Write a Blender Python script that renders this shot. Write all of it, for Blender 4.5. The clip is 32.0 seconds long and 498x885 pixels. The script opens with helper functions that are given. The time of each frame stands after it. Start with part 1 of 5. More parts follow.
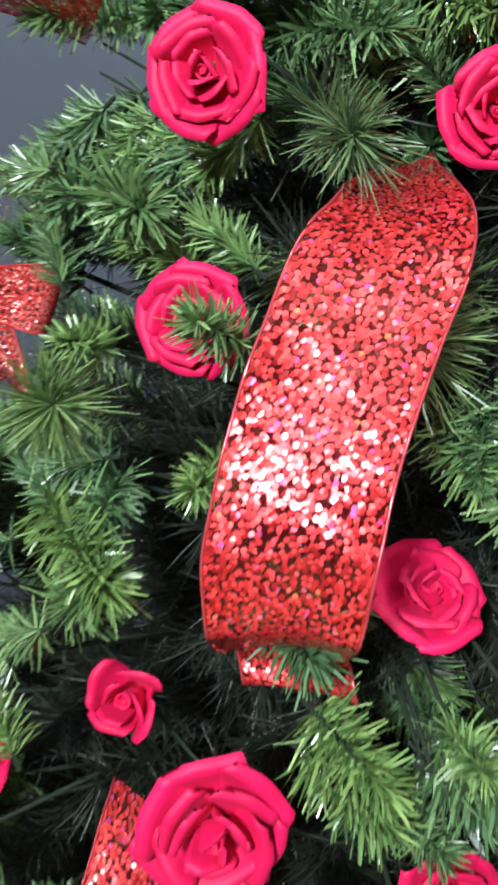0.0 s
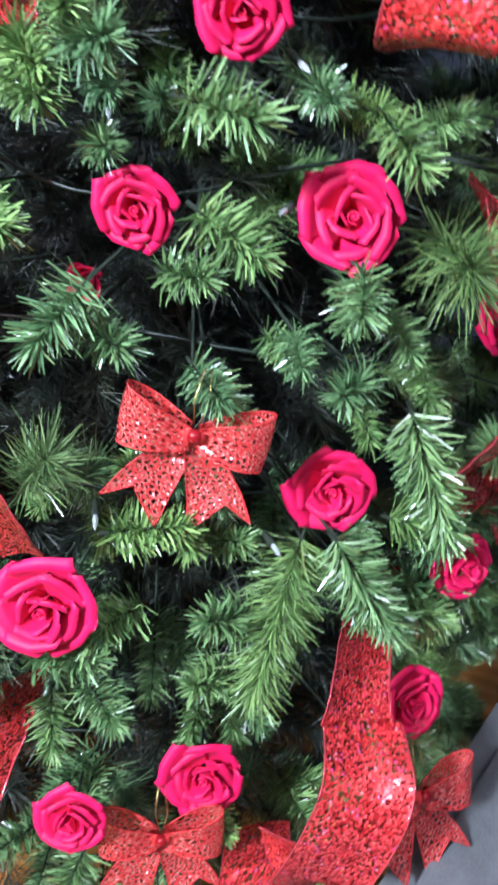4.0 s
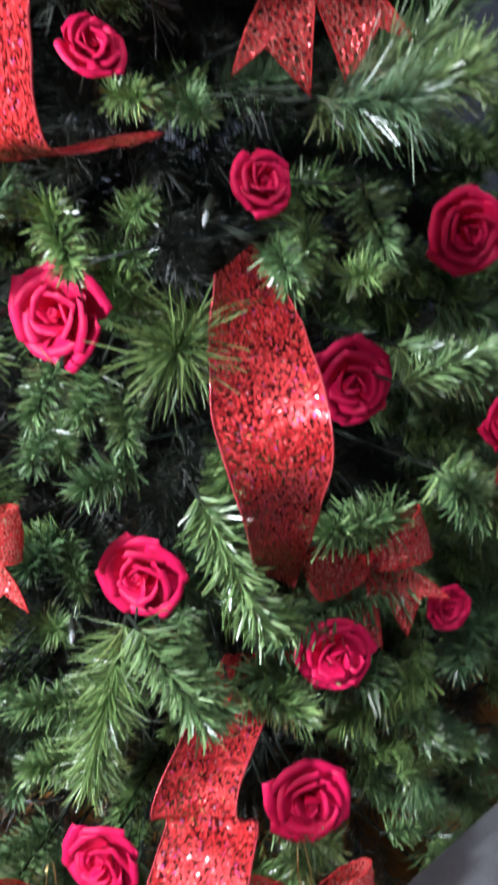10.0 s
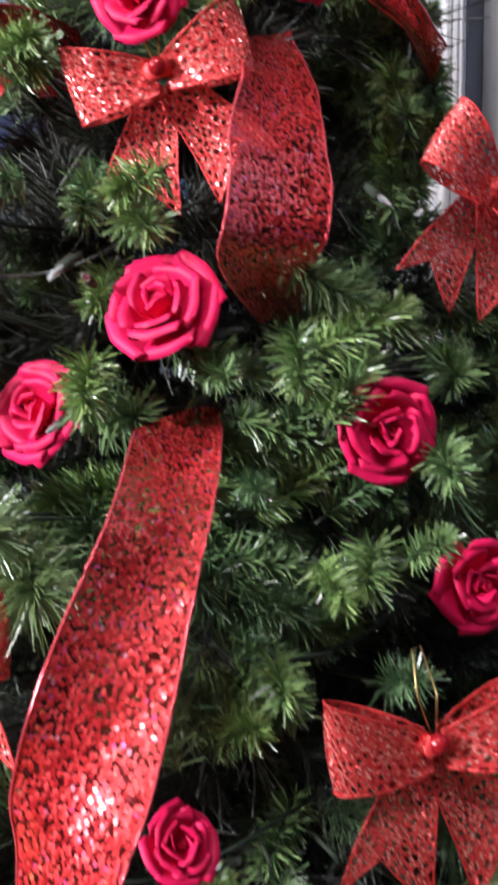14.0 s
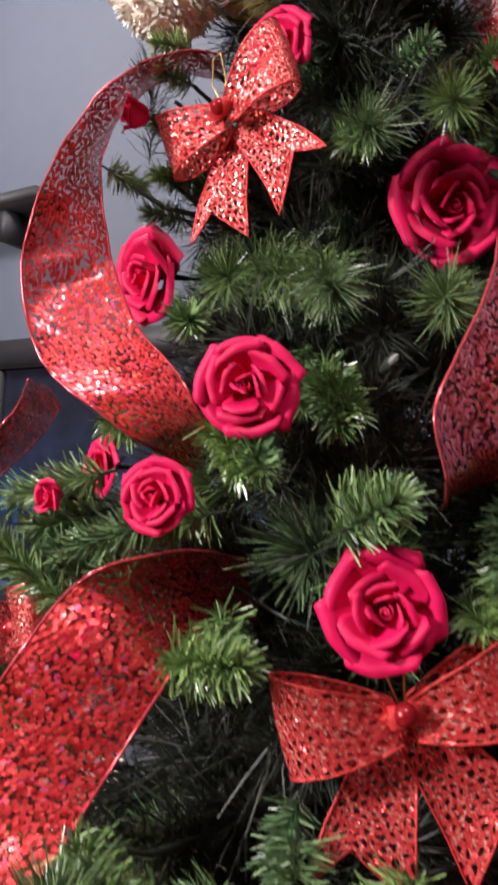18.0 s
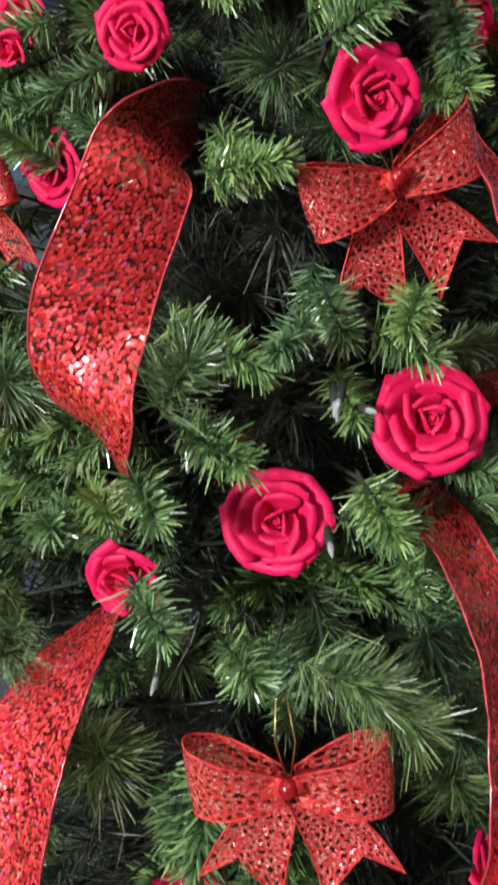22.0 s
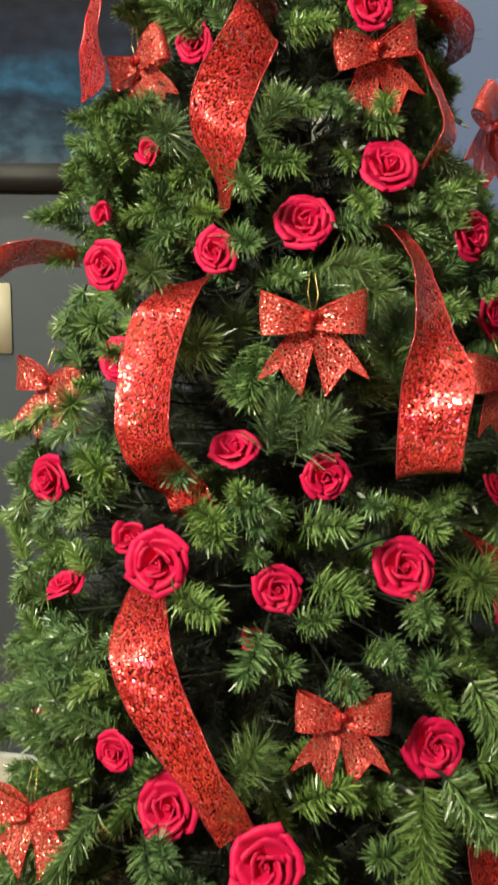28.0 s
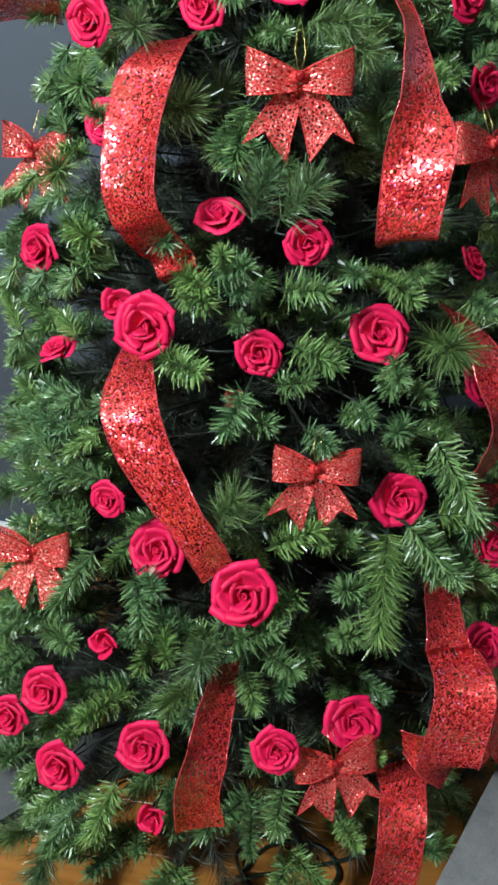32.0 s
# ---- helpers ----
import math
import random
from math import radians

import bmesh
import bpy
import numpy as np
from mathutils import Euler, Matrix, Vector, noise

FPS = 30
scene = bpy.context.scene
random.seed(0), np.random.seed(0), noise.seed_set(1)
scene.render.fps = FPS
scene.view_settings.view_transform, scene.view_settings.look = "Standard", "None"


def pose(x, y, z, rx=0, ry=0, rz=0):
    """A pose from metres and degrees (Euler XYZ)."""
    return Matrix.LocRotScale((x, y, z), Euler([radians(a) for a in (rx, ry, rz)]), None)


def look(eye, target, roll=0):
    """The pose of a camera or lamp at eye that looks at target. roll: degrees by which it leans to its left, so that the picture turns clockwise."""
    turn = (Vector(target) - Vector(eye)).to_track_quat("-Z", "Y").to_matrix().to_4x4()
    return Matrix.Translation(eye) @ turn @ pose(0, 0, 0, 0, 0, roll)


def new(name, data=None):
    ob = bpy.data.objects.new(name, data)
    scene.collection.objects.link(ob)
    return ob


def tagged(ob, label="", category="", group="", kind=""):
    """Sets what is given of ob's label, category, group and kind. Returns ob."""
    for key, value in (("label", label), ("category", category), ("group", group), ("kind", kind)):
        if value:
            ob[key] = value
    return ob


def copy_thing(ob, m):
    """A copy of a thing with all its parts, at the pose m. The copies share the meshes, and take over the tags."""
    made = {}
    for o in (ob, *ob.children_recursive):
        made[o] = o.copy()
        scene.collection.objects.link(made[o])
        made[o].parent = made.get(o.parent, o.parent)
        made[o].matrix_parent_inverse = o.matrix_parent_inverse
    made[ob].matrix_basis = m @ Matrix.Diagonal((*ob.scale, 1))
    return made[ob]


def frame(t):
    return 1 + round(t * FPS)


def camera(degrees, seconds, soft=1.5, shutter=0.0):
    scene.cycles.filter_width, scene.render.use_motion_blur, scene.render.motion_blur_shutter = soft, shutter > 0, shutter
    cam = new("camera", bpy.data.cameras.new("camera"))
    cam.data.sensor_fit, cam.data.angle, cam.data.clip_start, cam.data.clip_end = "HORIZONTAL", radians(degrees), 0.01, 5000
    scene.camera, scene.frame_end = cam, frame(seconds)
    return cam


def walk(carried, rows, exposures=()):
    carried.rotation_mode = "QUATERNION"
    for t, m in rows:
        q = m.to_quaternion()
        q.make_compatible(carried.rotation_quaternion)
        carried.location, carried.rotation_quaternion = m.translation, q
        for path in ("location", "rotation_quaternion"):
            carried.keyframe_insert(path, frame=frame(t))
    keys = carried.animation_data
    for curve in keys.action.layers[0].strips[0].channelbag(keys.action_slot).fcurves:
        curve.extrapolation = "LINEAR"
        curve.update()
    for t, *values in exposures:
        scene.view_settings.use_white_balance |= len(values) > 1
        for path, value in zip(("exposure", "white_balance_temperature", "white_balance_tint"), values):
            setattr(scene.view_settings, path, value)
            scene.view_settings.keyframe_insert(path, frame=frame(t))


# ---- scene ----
cam = camera(31.8, 32.0, soft=3.0, shutter=0.5)

PATH = [
    (0, (-0.015, 0.003, 1.1), (0.126, 1.853, 0.353), 16.5),
    (0.5, (0.004, -0.059, 1.095), (0.023, 1.791, 0.335), 15.6),
    (1, (0.04, -0.135, 1.068), (0.056, 1.706, 0.287), 15.2),
    (1.5, (0.073, -0.177, 1.062), (0.064, 1.647, 0.24), 15.5),
    (2, (0.117, -0.185, 1.059), (0.084, 1.636, 0.232), 16.0),
    (2.5, (0.173, -0.179, 1.048), (0.052, 1.613, 0.168), 18.3),
    (3, (0.221, -0.175, 1.037), (0.052, 1.58, 0.092), 18.2),
    (3.5, (0.253, -0.171, 1.016), (0.127, 1.512, -0.057), 18.4),
    (5.5, (0.358, -0.138, 0.993), (0.002, 1.315, -0.334), -16.5),
    (6, (0.406, -0.137, 0.992), (-0.019, 1.31, -0.321), -26.0),
    (6.5, (0.451, -0.128, 0.991), (-0.026, 1.327, -0.297), -29.9),
    (7, (0.466, -0.121, 0.992), (-0.046, 1.339, -0.275), -28.1),
    (7.5, (0.452, -0.121, 0.996), (-0.102, 1.333, -0.261), -29.0),
    (8, (0.476, -0.108, 0.998), (-0.12, 1.339, -0.247), -27.5),
    (8.5, (0.534, -0.071, 1.011), (-0.205, 1.343, -0.196), -22.8),
    (9, (0.56, -0.059, 1.012), (-0.213, 1.352, -0.177), -16.4),
    (9.5, (0.573, -0.048, 1.02), (-0.218, 1.349, -0.172), -8.8),
    (10, (0.571, -0.037, 1.043), (-0.238, 1.387, -0.105), -3.0),
    (10.5, (0.571, -0.023, 1.068), (-0.321, 1.478, 0.091), -1.7),
    (11, (0.558, -0.023, 1.076), (-0.358, 1.547, 0.241), -0.9),
    (11.5, (0.557, -0.016, 1.098), (-0.407, 1.594, 0.406), -1.4),
    (12, (0.557, -0.005, 1.114), (-0.428, 1.619, 0.487), -1.4),
    (12.5, (0.55, 0.006, 1.135), (-0.472, 1.624, 0.554), -1.2),
    (13, (0.536, 0.026, 1.165), (-0.509, 1.648, 0.636), -0.9),
    (13.5, (0.522, 0.055, 1.181), (-0.557, 1.682, 0.745), -1.3),
    (14, (0.502, 0.076, 1.198), (-0.617, 1.702, 0.876), -1.3),
    (14.5, (0.46, 0.072, 1.213), (-0.628, 1.741, 1.037), -0.8),
    (15, (0.438, 0.076, 1.229), (-0.64, 1.76, 1.19), -0.3),
    (15.5, (0.412, 0.094, 1.249), (-0.668, 1.777, 1.253), 0.3),
    (17.5, (0.359, 0.122, 1.344), (-0.734, 1.788, 1.525), 3.0),
    (18, (0.341, 0.123, 1.374), (-0.759, 1.783, 1.56), 3.1),
    (18.5, (0.332, 0.127, 1.399), (-0.767, 1.79, 1.568), -2.8),
    (19, (0.339, 0.129, 1.4), (-0.788, 1.781, 1.387), -10.9),
    (19.5, (0.345, 0.116, 1.406), (-0.82, 1.733, 1.238), -12.1),
    (20, (0.35, 0.095, 1.41), (-0.841, 1.672, 1.099), -12.1),
    (20.5, (0.339, 0.076, 1.409), (-0.694, 1.703, 0.872), -11.2),
    (21, (0.299, 0.042, 1.401), (-0.474, 1.762, 0.736), -8.9),
    (21.5, (0.272, 0.013, 1.384), (-0.337, 1.77, 0.647), -7.1),
    (22, (0.255, -0.008, 1.357), (-0.254, 1.771, 0.597), -5.4),
    (22.5, (0.236, -0.031, 1.336), (-0.203, 1.748, 0.535), -4.4),
    (23, (0.206, -0.068, 1.293), (-0.133, 1.74, 0.508), -1.6),
    (23.5, (0.211, -0.096, 1.251), (-0.051, 1.734, 0.487), -0.2),
    (24, (0.228, -0.138, 1.221), (-0.03, 1.735, 0.567), 0.9),
    (24.5, (0.258, -0.195, 1.197), (-0.02, 1.688, 0.584), 1.7),
    (25, (0.27, -0.258, 1.172), (-0.133, 1.613, 0.593), 1.5),
    (25.5, (0.257, -0.303, 1.163), (-0.142, 1.584, 0.635), 1.5),
    (27.5, (0.235, -0.462, 1.124), (-0.069, 1.475, 0.73), 0.8),
    (28, (0.236, -0.491, 1.11), (-0.058, 1.443, 0.69), 1.2),
    (28.5, (0.24, -0.51, 1.107), (-0.031, 1.398, 0.573), 1.6),
    (29, (0.247, -0.523, 1.103), (-0.02, 1.348, 0.451), 1.8),
    (29.5, (0.246, -0.537, 1.099), (-0.012, 1.319, 0.4), 1.9),
    (30, (0.247, -0.536, 1.098), (-0.003, 1.306, 0.359), 2.0),
    (30.5, (0.254, -0.535, 1.094), (0.012, 1.29, 0.311), 2.1),
    (31, (0.256, -0.536, 1.091), (0.015, 1.275, 0.277), 1.9),
    (31.5, (0.253, -0.539, 1.089), (0.014, 1.265, 0.261), 2.1),
    (32, (0.254, -0.538, 1.087), (0.009, 1.26, 0.246), 2.4),
]
walk(cam, [(t, look(eye, target, roll)) for t, eye, target, roll in PATH],
     [(0, 0.19, 5600, 2), (1, 0.43, 5300, 4), (2, 0.82, 5050, 7), (3, 1.1, 5000, 10), (3.5, 1.07, 5050, 9), (6, 1.15, 4950, 9), (9, 1.08, 5150, 11), (10, 0.98, 5500, 12), (13, 0.87, 5500, 17), (14, 0.72, 5900, 17), (15, 0.27, 6100, 20), (18, -0.02, 6350, 19), (20, -0.08, 6500, 18), (21, -0.05, 6300, 14), (22, 0.04, 6000, 9), (23, 0.08, 5650, -1), (25, 0.02, 6400, -5), (28, -0.03, 8100, -9), (29.5, 0.03, 6250, -10), (32, 0.09, 5600, -6)])

# ---- light ----
world = bpy.data.worlds.new("room_air")
scene.world = world
world.use_nodes = True
world.node_tree.nodes["Background"].inputs[0].default_value = (0.55, 0.62, 0.8, 1)
world.node_tree.nodes["Background"].inputs[1].default_value = 0.012


def area_lamp(name, eye, target, size, watts, colour):
    data = bpy.data.lights.new(name, "AREA")
    data.shape, data.size, data.energy, data.color = "DISK", size, watts, colour
    ob = new(name, data)
    ob.matrix_world = look(eye, target)
    return ob


# Key light set by the ribbon highlights; its source is unseen.
area_lamp("front_left_key_light", (-0.70, -1.25, 1.86), (0.1, 0.4, 0.93), 0.22, 63, (1.0, 0.96, 0.92))
area_lamp("second_lamp_light", (0.55, -0.20, 2.36), (0.25, 0.5, 1.35), 0.22, 8.0, (1.0, 0.95, 0.9))
# Added fill without a seen source, brightens the upper left wall.
area_lamp("wall_fill_light", (-0.70, 0.40, 2.36), (-0.85, 1.06, 1.85), 0.22, 18.0, (1.0, 0.95, 0.9))


# ---- materials ----
def mat(name):
    m = bpy.data.materials.new(name)
    m.use_nodes = True
    nt = m.node_tree
    return m, nt, nt.nodes["Principled BSDF"]


def node(nt, kind, **values):
    n = nt.nodes.new(kind)
    for key, value in values.items():
        if key in ("operation", "blend_type", "data_type", "feature", "noise_dimensions", "wave_type", "bands_direction", "distance", "interpolation"):
            set_option(n, key, value)
        else:
            n.inputs[key].default_value = value
    return n


def set_option(n, key, value):
    if key == "operation":
        n.operation = value
    elif key == "blend_type":
        n.blend_type = value
    elif key == "data_type":
        n.data_type = value
    elif key == "feature":
        n.feature = value
    elif key == "noise_dimensions":
        n.noise_dimensions = value
    elif key == "wave_type":
        n.wave_type = value
    elif key == "bands_direction":
        n.bands_direction = value
    elif key == "distance":
        n.distance = value


def ramp(nt, source, stops):
    r = nt.nodes.new("ShaderNodeValToRGB")
    while len(r.color_ramp.elements) < len(stops):
        r.color_ramp.elements.new(0.5)
    for e, (pos, col) in zip(r.color_ramp.elements, stops):
        e.position, e.color = pos, (*col[:3], 1)
    nt.links.new(source, r.inputs[0])
    return r.outputs[0]


def mixed(nt, fac, a, b, blend="MIX"):
    n = nt.nodes.new("ShaderNodeMix")
    n.data_type, n.blend_type = "RGBA", blend
    for sock, v in ((n.inputs[0], fac), (n.inputs[6], a), (n.inputs[7], b)):
        if hasattr(v, "is_linked"):
            nt.links.new(v, sock)
        else:
            sock.default_value = v
    return n.outputs[2]


def bump(nt, height, strength, distance):
    n = node(nt, "ShaderNodeBump", Strength=strength, Distance=distance)
    nt.links.new(height, n.inputs["Height"])
    return n.outputs[0]


def needle_material(name, dark, light, rough):
    m, nt, b = mat(name)
    geo, info = nt.nodes.new("ShaderNodeNewGeometry"), nt.nodes.new("ShaderNodeObjectInfo")
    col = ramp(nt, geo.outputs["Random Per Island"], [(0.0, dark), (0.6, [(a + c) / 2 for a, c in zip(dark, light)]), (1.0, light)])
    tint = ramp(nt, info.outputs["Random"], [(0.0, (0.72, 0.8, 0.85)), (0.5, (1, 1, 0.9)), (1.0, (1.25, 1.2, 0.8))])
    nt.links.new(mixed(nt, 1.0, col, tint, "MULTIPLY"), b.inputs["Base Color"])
    b.inputs["Roughness"].default_value = rough
    b.inputs["Specular IOR Level"].default_value = 0.9
    return m


FIR = needle_material("pvc_fir_needles", (0.056, 0.118, 0.042), (0.255, 0.39, 0.165), 0.33)
# Needle green darkened: the shade inside the tree is put into the colour.
SHADE_NEEDLES = needle_material("shade_darkened_inner_needles", (0.006, 0.010, 0.005), (0.020, 0.028, 0.013), 0.6)
PINE = needle_material("long_pine_needles", (0.042, 0.088, 0.036), (0.19, 0.28, 0.125), 0.36)


def plain(name, colour, rough=0.5, metal=0.0, scale=60, vary=0.25, relief=0.0005):
    """A surface with grain at two scales."""
    m, nt, b = mat(name)
    tex = nt.nodes.new("ShaderNodeTexCoord")
    n1, n2 = node(nt, "ShaderNodeTexNoise", Scale=scale, Detail=4.0), node(nt, "ShaderNodeTexNoise", Scale=scale / 9, Detail=2.0)
    for n in (n1, n2):
        nt.links.new(tex.outputs["Object"], n.inputs["Vector"])
    lo, hi = [c * (1 - vary) for c in colour[:3]], [min(1, c * (1 + vary)) for c in colour[:3]]
    a, c = ramp(nt, n1.outputs[0], [(0.3, lo), (0.7, hi)]), ramp(nt, n2.outputs[0], [(0.3, lo), (0.7, hi)])
    nt.links.new(mixed(nt, 0.5, a, c), b.inputs["Base Color"])
    b.inputs["Roughness"].default_value, b.inputs["Metallic"].default_value = rough, metal
    if relief:
        nt.links.new(bump(nt, n1.outputs[0], 0.5, relief), b.inputs["Normal"])
    return m


BARK = plain("brown_wrapped_trunk", (0.05, 0.035, 0.022), 0.8, 0, 90, 0.4, 0.002)
STEM = plain("green_wire_stem", (0.012, 0.019, 0.009), 0.85, 0, 200, 0.3, 0.0003)
BLACK_WIRE = plain("dark_green_cable", (0.008, 0.016, 0.01), 0.4, 0, 100, 0.2, 0)
GOLD = plain("gold_thread", (0.75, 0.55, 0.22), 0.3, 1.0, 900, 0.3, 0.0002)
BEAD = plain("glossy_red_bead", (0.30, 0.010, 0.016), 0.16, 0.3, 60, 0.1, 0)


def rose_material():
    m, nt, b = mat("hot_pink_red_foam")
    info, tex = nt.nodes.new("ShaderNodeObjectInfo"), nt.nodes.new("ShaderNodeTexCoord")
    n1 = node(nt, "ShaderNodeTexNoise", Scale=55.0, Detail=2.0)
    fine = node(nt, "ShaderNodeTexNoise", Scale=1600.0, Detail=1.0)
    for n in (n1, fine):
        nt.links.new(tex.outputs["Object"], n.inputs["Vector"])
    base = ramp(nt, n1.outputs[0], [(0.3, (0.58, 0.003, 0.064)), (0.7, (0.75, 0.005, 0.10))])
    nt.links.new(base, b.inputs["Base Color"])
    nt.links.new(bump(nt, fine.outputs[0], 0.25, 0.0003), b.inputs["Normal"])
    b.inputs["Roughness"].default_value = 0.55
    b.inputs["Specular IOR Level"].default_value = 0.3
    b.inputs["Sheen Weight"].default_value = 0.04
    b.inputs["Sheen Tint"].default_value = (1, 0.35, 0.6, 1)
    return m


ROSE = rose_material()


def flake_normal(nt, vector, scale, amount):
    """Small facets that each lean their own way."""
    v = node(nt, "ShaderNodeTexVoronoi", Scale=scale)
    nt.links.new(vector, v.inputs["Vector"])
    geo = nt.nodes.new("ShaderNodeNewGeometry")
    off = node(nt, "ShaderNodeVectorMath", operation="SUBTRACT")
    nt.links.new(v.outputs["Color"], off.inputs[0])
    off.inputs[1].default_value = (0.5, 0.5, 0.5)
    sc = node(nt, "ShaderNodeVectorMath", operation="SCALE")
    nt.links.new(off.outputs[0], sc.inputs[0])
    sc.inputs["Scale"].default_value = amount
    add = node(nt, "ShaderNodeVectorMath", operation="ADD")
    nt.links.new(geo.outputs["Normal"], add.inputs[0])
    nt.links.new(sc.outputs[0], add.inputs[1])
    nor = node(nt, "ShaderNodeVectorMath", operation="NORMALIZE")
    nt.links.new(add.outputs[0], nor.inputs[0])
    return nor.outputs[0], v


def cutout(nt, b, mask, thin):
    """Lets what lies behind show where mask is 0, by the share thin."""
    clear, mix = nt.nodes.new("ShaderNodeBsdfTransparent"), nt.nodes.new("ShaderNodeMixShader")
    clear.inputs[0].default_value = (0.78, 0.56, 0.56, 1)
    rng = nt.nodes.new("ShaderNodeMapRange")
    nt.links.new(mask, rng.inputs["Value"])
    rng.inputs["To Min"].default_value = thin
    nt.links.new(rng.outputs[0], mix.inputs[0])
    nt.links.new(clear.outputs[0], mix.inputs[1])
    nt.links.new(b.outputs[0], mix.inputs[2])
    nt.links.new(mix.outputs[0], nt.nodes["Material Output"].inputs["Surface"])


def math_node(nt, kind, a, b):
    n = node(nt, "ShaderNodeMath", operation=kind)
    for sock, v in zip(n.inputs, (a, b)):
        if hasattr(v, "is_linked"):
            nt.links.new(v, sock)
        else:
            sock.default_value = v
    return n.outputs[0]


def ribbon_material():
    """Loose sequins on a sheer red net: many gaps, each sequin with a tilt of its own, a few painted magenta, orange or
    pink as glints.
    """
    m, nt, b = mat("red_sequin_organza")
    uv = nt.nodes.new("ShaderNodeTexCoord").outputs["UV"]
    nor, v = flake_normal(nt, uv, 500.0, 0.30)
    v.voronoi_dimensions = "2D"
    big = node(nt, "ShaderNodeTexNoise", Scale=38.0, Detail=2.0)
    nt.links.new(uv, big.inputs["Vector"])
    sep = nt.nodes.new("ShaderNodeSeparateColor")
    nt.links.new(v.outputs["Color"], sep.inputs[0])
    there = math_node(nt, "GREATER_THAN", math_node(nt, "ADD", math_node(nt, "MULTIPLY", big.outputs[0], 0.55), sep.outputs[2]), 0.39)
    mask = math_node(nt, "MULTIPLY", there, math_node(nt, "LESS_THAN", v.outputs["Distance"], 0.59))
    # The last three stops put iridescent glints into the base colour.
    col = ramp(nt, sep.outputs[1], [(0.0, (0.34, 0.010, 0.012)), (0.5, (0.72, 0.038, 0.042)), (0.93, (0.95, 0.10, 0.10)), (0.965, (0.66, 0.07, 0.30)), (0.985, (0.80, 0.20, 0.05)), (1.0, (0.80, 0.30, 0.45))])
    net = mixed(nt, mask, (0.40, 0.022, 0.026, 1), col)
    nt.links.new(net, b.inputs["Base Color"])
    nt.links.new(nor, b.inputs["Normal"])
    b.inputs["Metallic"].default_value = 0.45
    b.inputs["Roughness"].default_value = 0.30
    b.inputs["Specular IOR Level"].default_value = 0.42
    film = math_node(nt, "MULTIPLY", math_node(nt, "GREATER_THAN", sep.outputs[0], 0.80), math_node(nt, "MULTIPLY", sep.outputs[2], 520.0))
    nt.links.new(film, b.inputs["Thin Film Thickness"])
    b.inputs["Thin Film IOR"].default_value = 1.5
    nt.links.new(math_node(nt, "MULTIPLY", mask, math_node(nt, "MULTIPLY", sep.outputs[0], 0.75)), b.inputs["Coat Weight"])
    b.inputs["Coat Roughness"].default_value = 0.06
    b.inputs["Coat IOR"].default_value = 1.6
    tight, small_cells = flake_normal(nt, uv, 500.0, 0.26)
    small_cells.voronoi_dimensions = "2D"
    nt.links.new(tight, b.inputs["Coat Normal"])
    cutout(nt, b, mask, 0.20)
    return m


def lattice_material():
    """Glittered net with small even cut-out cells."""
    m, nt, b = mat("red_glitter_lattice")
    uv = nt.nodes.new("ShaderNodeTexCoord").outputs["UV"]
    nor, v = flake_normal(nt, uv, 1100.0, 0.75)
    cell = node(nt, "ShaderNodeTexVoronoi", feature="DISTANCE_TO_EDGE", Scale=255.0, Randomness=0.95)
    cell.voronoi_dimensions = "2D"
    nt.links.new(uv, cell.inputs["Vector"])
    mask = node(nt, "ShaderNodeMath", operation="LESS_THAN")
    rough = node(nt, "ShaderNodeTexNoise", Scale=420.0, Detail=2.0)
    nt.links.new(uv, rough.inputs["Vector"])
    nt.links.new(cell.outputs["Distance"], mask.inputs[0])
    nt.links.new(math_node(nt, "ADD", math_node(nt, "MULTIPLY", rough.outputs[0], 0.34), 0.09), mask.inputs[1])
    sep = nt.nodes.new("ShaderNodeSeparateColor")
    nt.links.new(v.outputs["Color"], sep.inputs[0])
    # The palest flecks are glitter sparkle painted into the colour.
    col = ramp(nt, sep.outputs[0], [(0.0, (0.46, 0.026, 0.028)), (0.65, (0.70, 0.060, 0.060)), (0.85, (0.88, 0.20, 0.17)), (1.0, (0.95, 0.6, 0.5))])
    nt.links.new(col, b.inputs["Base Color"])
    nt.links.new(nor, b.inputs["Normal"])
    nt.links.new(bump(nt, cell.outputs["Distance"], 0.4, 0.0006), b.inputs["Coat Normal"])
    b.inputs["Metallic"].default_value = 0.4
    b.inputs["Roughness"].default_value = 0.22
    b.inputs["Specular IOR Level"].default_value = 0.5
    cutout(nt, b, mask.outputs[0], 0.04)
    return m


RIBBON, LATTICE = ribbon_material(), lattice_material()
WIRE_RED = plain("shiny_red_wire_edge", (0.70, 0.09, 0.11), 0.18, 0.6, 400, 0.2, 0.0001)
WALL = plain("blue_grey_wall_paint", (0.062, 0.073, 0.098), 0.7, 0, 30, 0.06, 0.0006)
WHITE = plain("white_ceiling_paint", (0.75, 0.75, 0.73), 0.8, 0, 30, 0.05, 0.0006)
GREY_CLOTH = plain("grey_woven_cloth", (0.125, 0.125, 0.13), 0.9, 0, 500, 0.25, 0.0008)
FRAME_BLACK = plain("black_picture_frame", (0.010, 0.010, 0.012), 0.6, 0, 60, 0.2, 0)


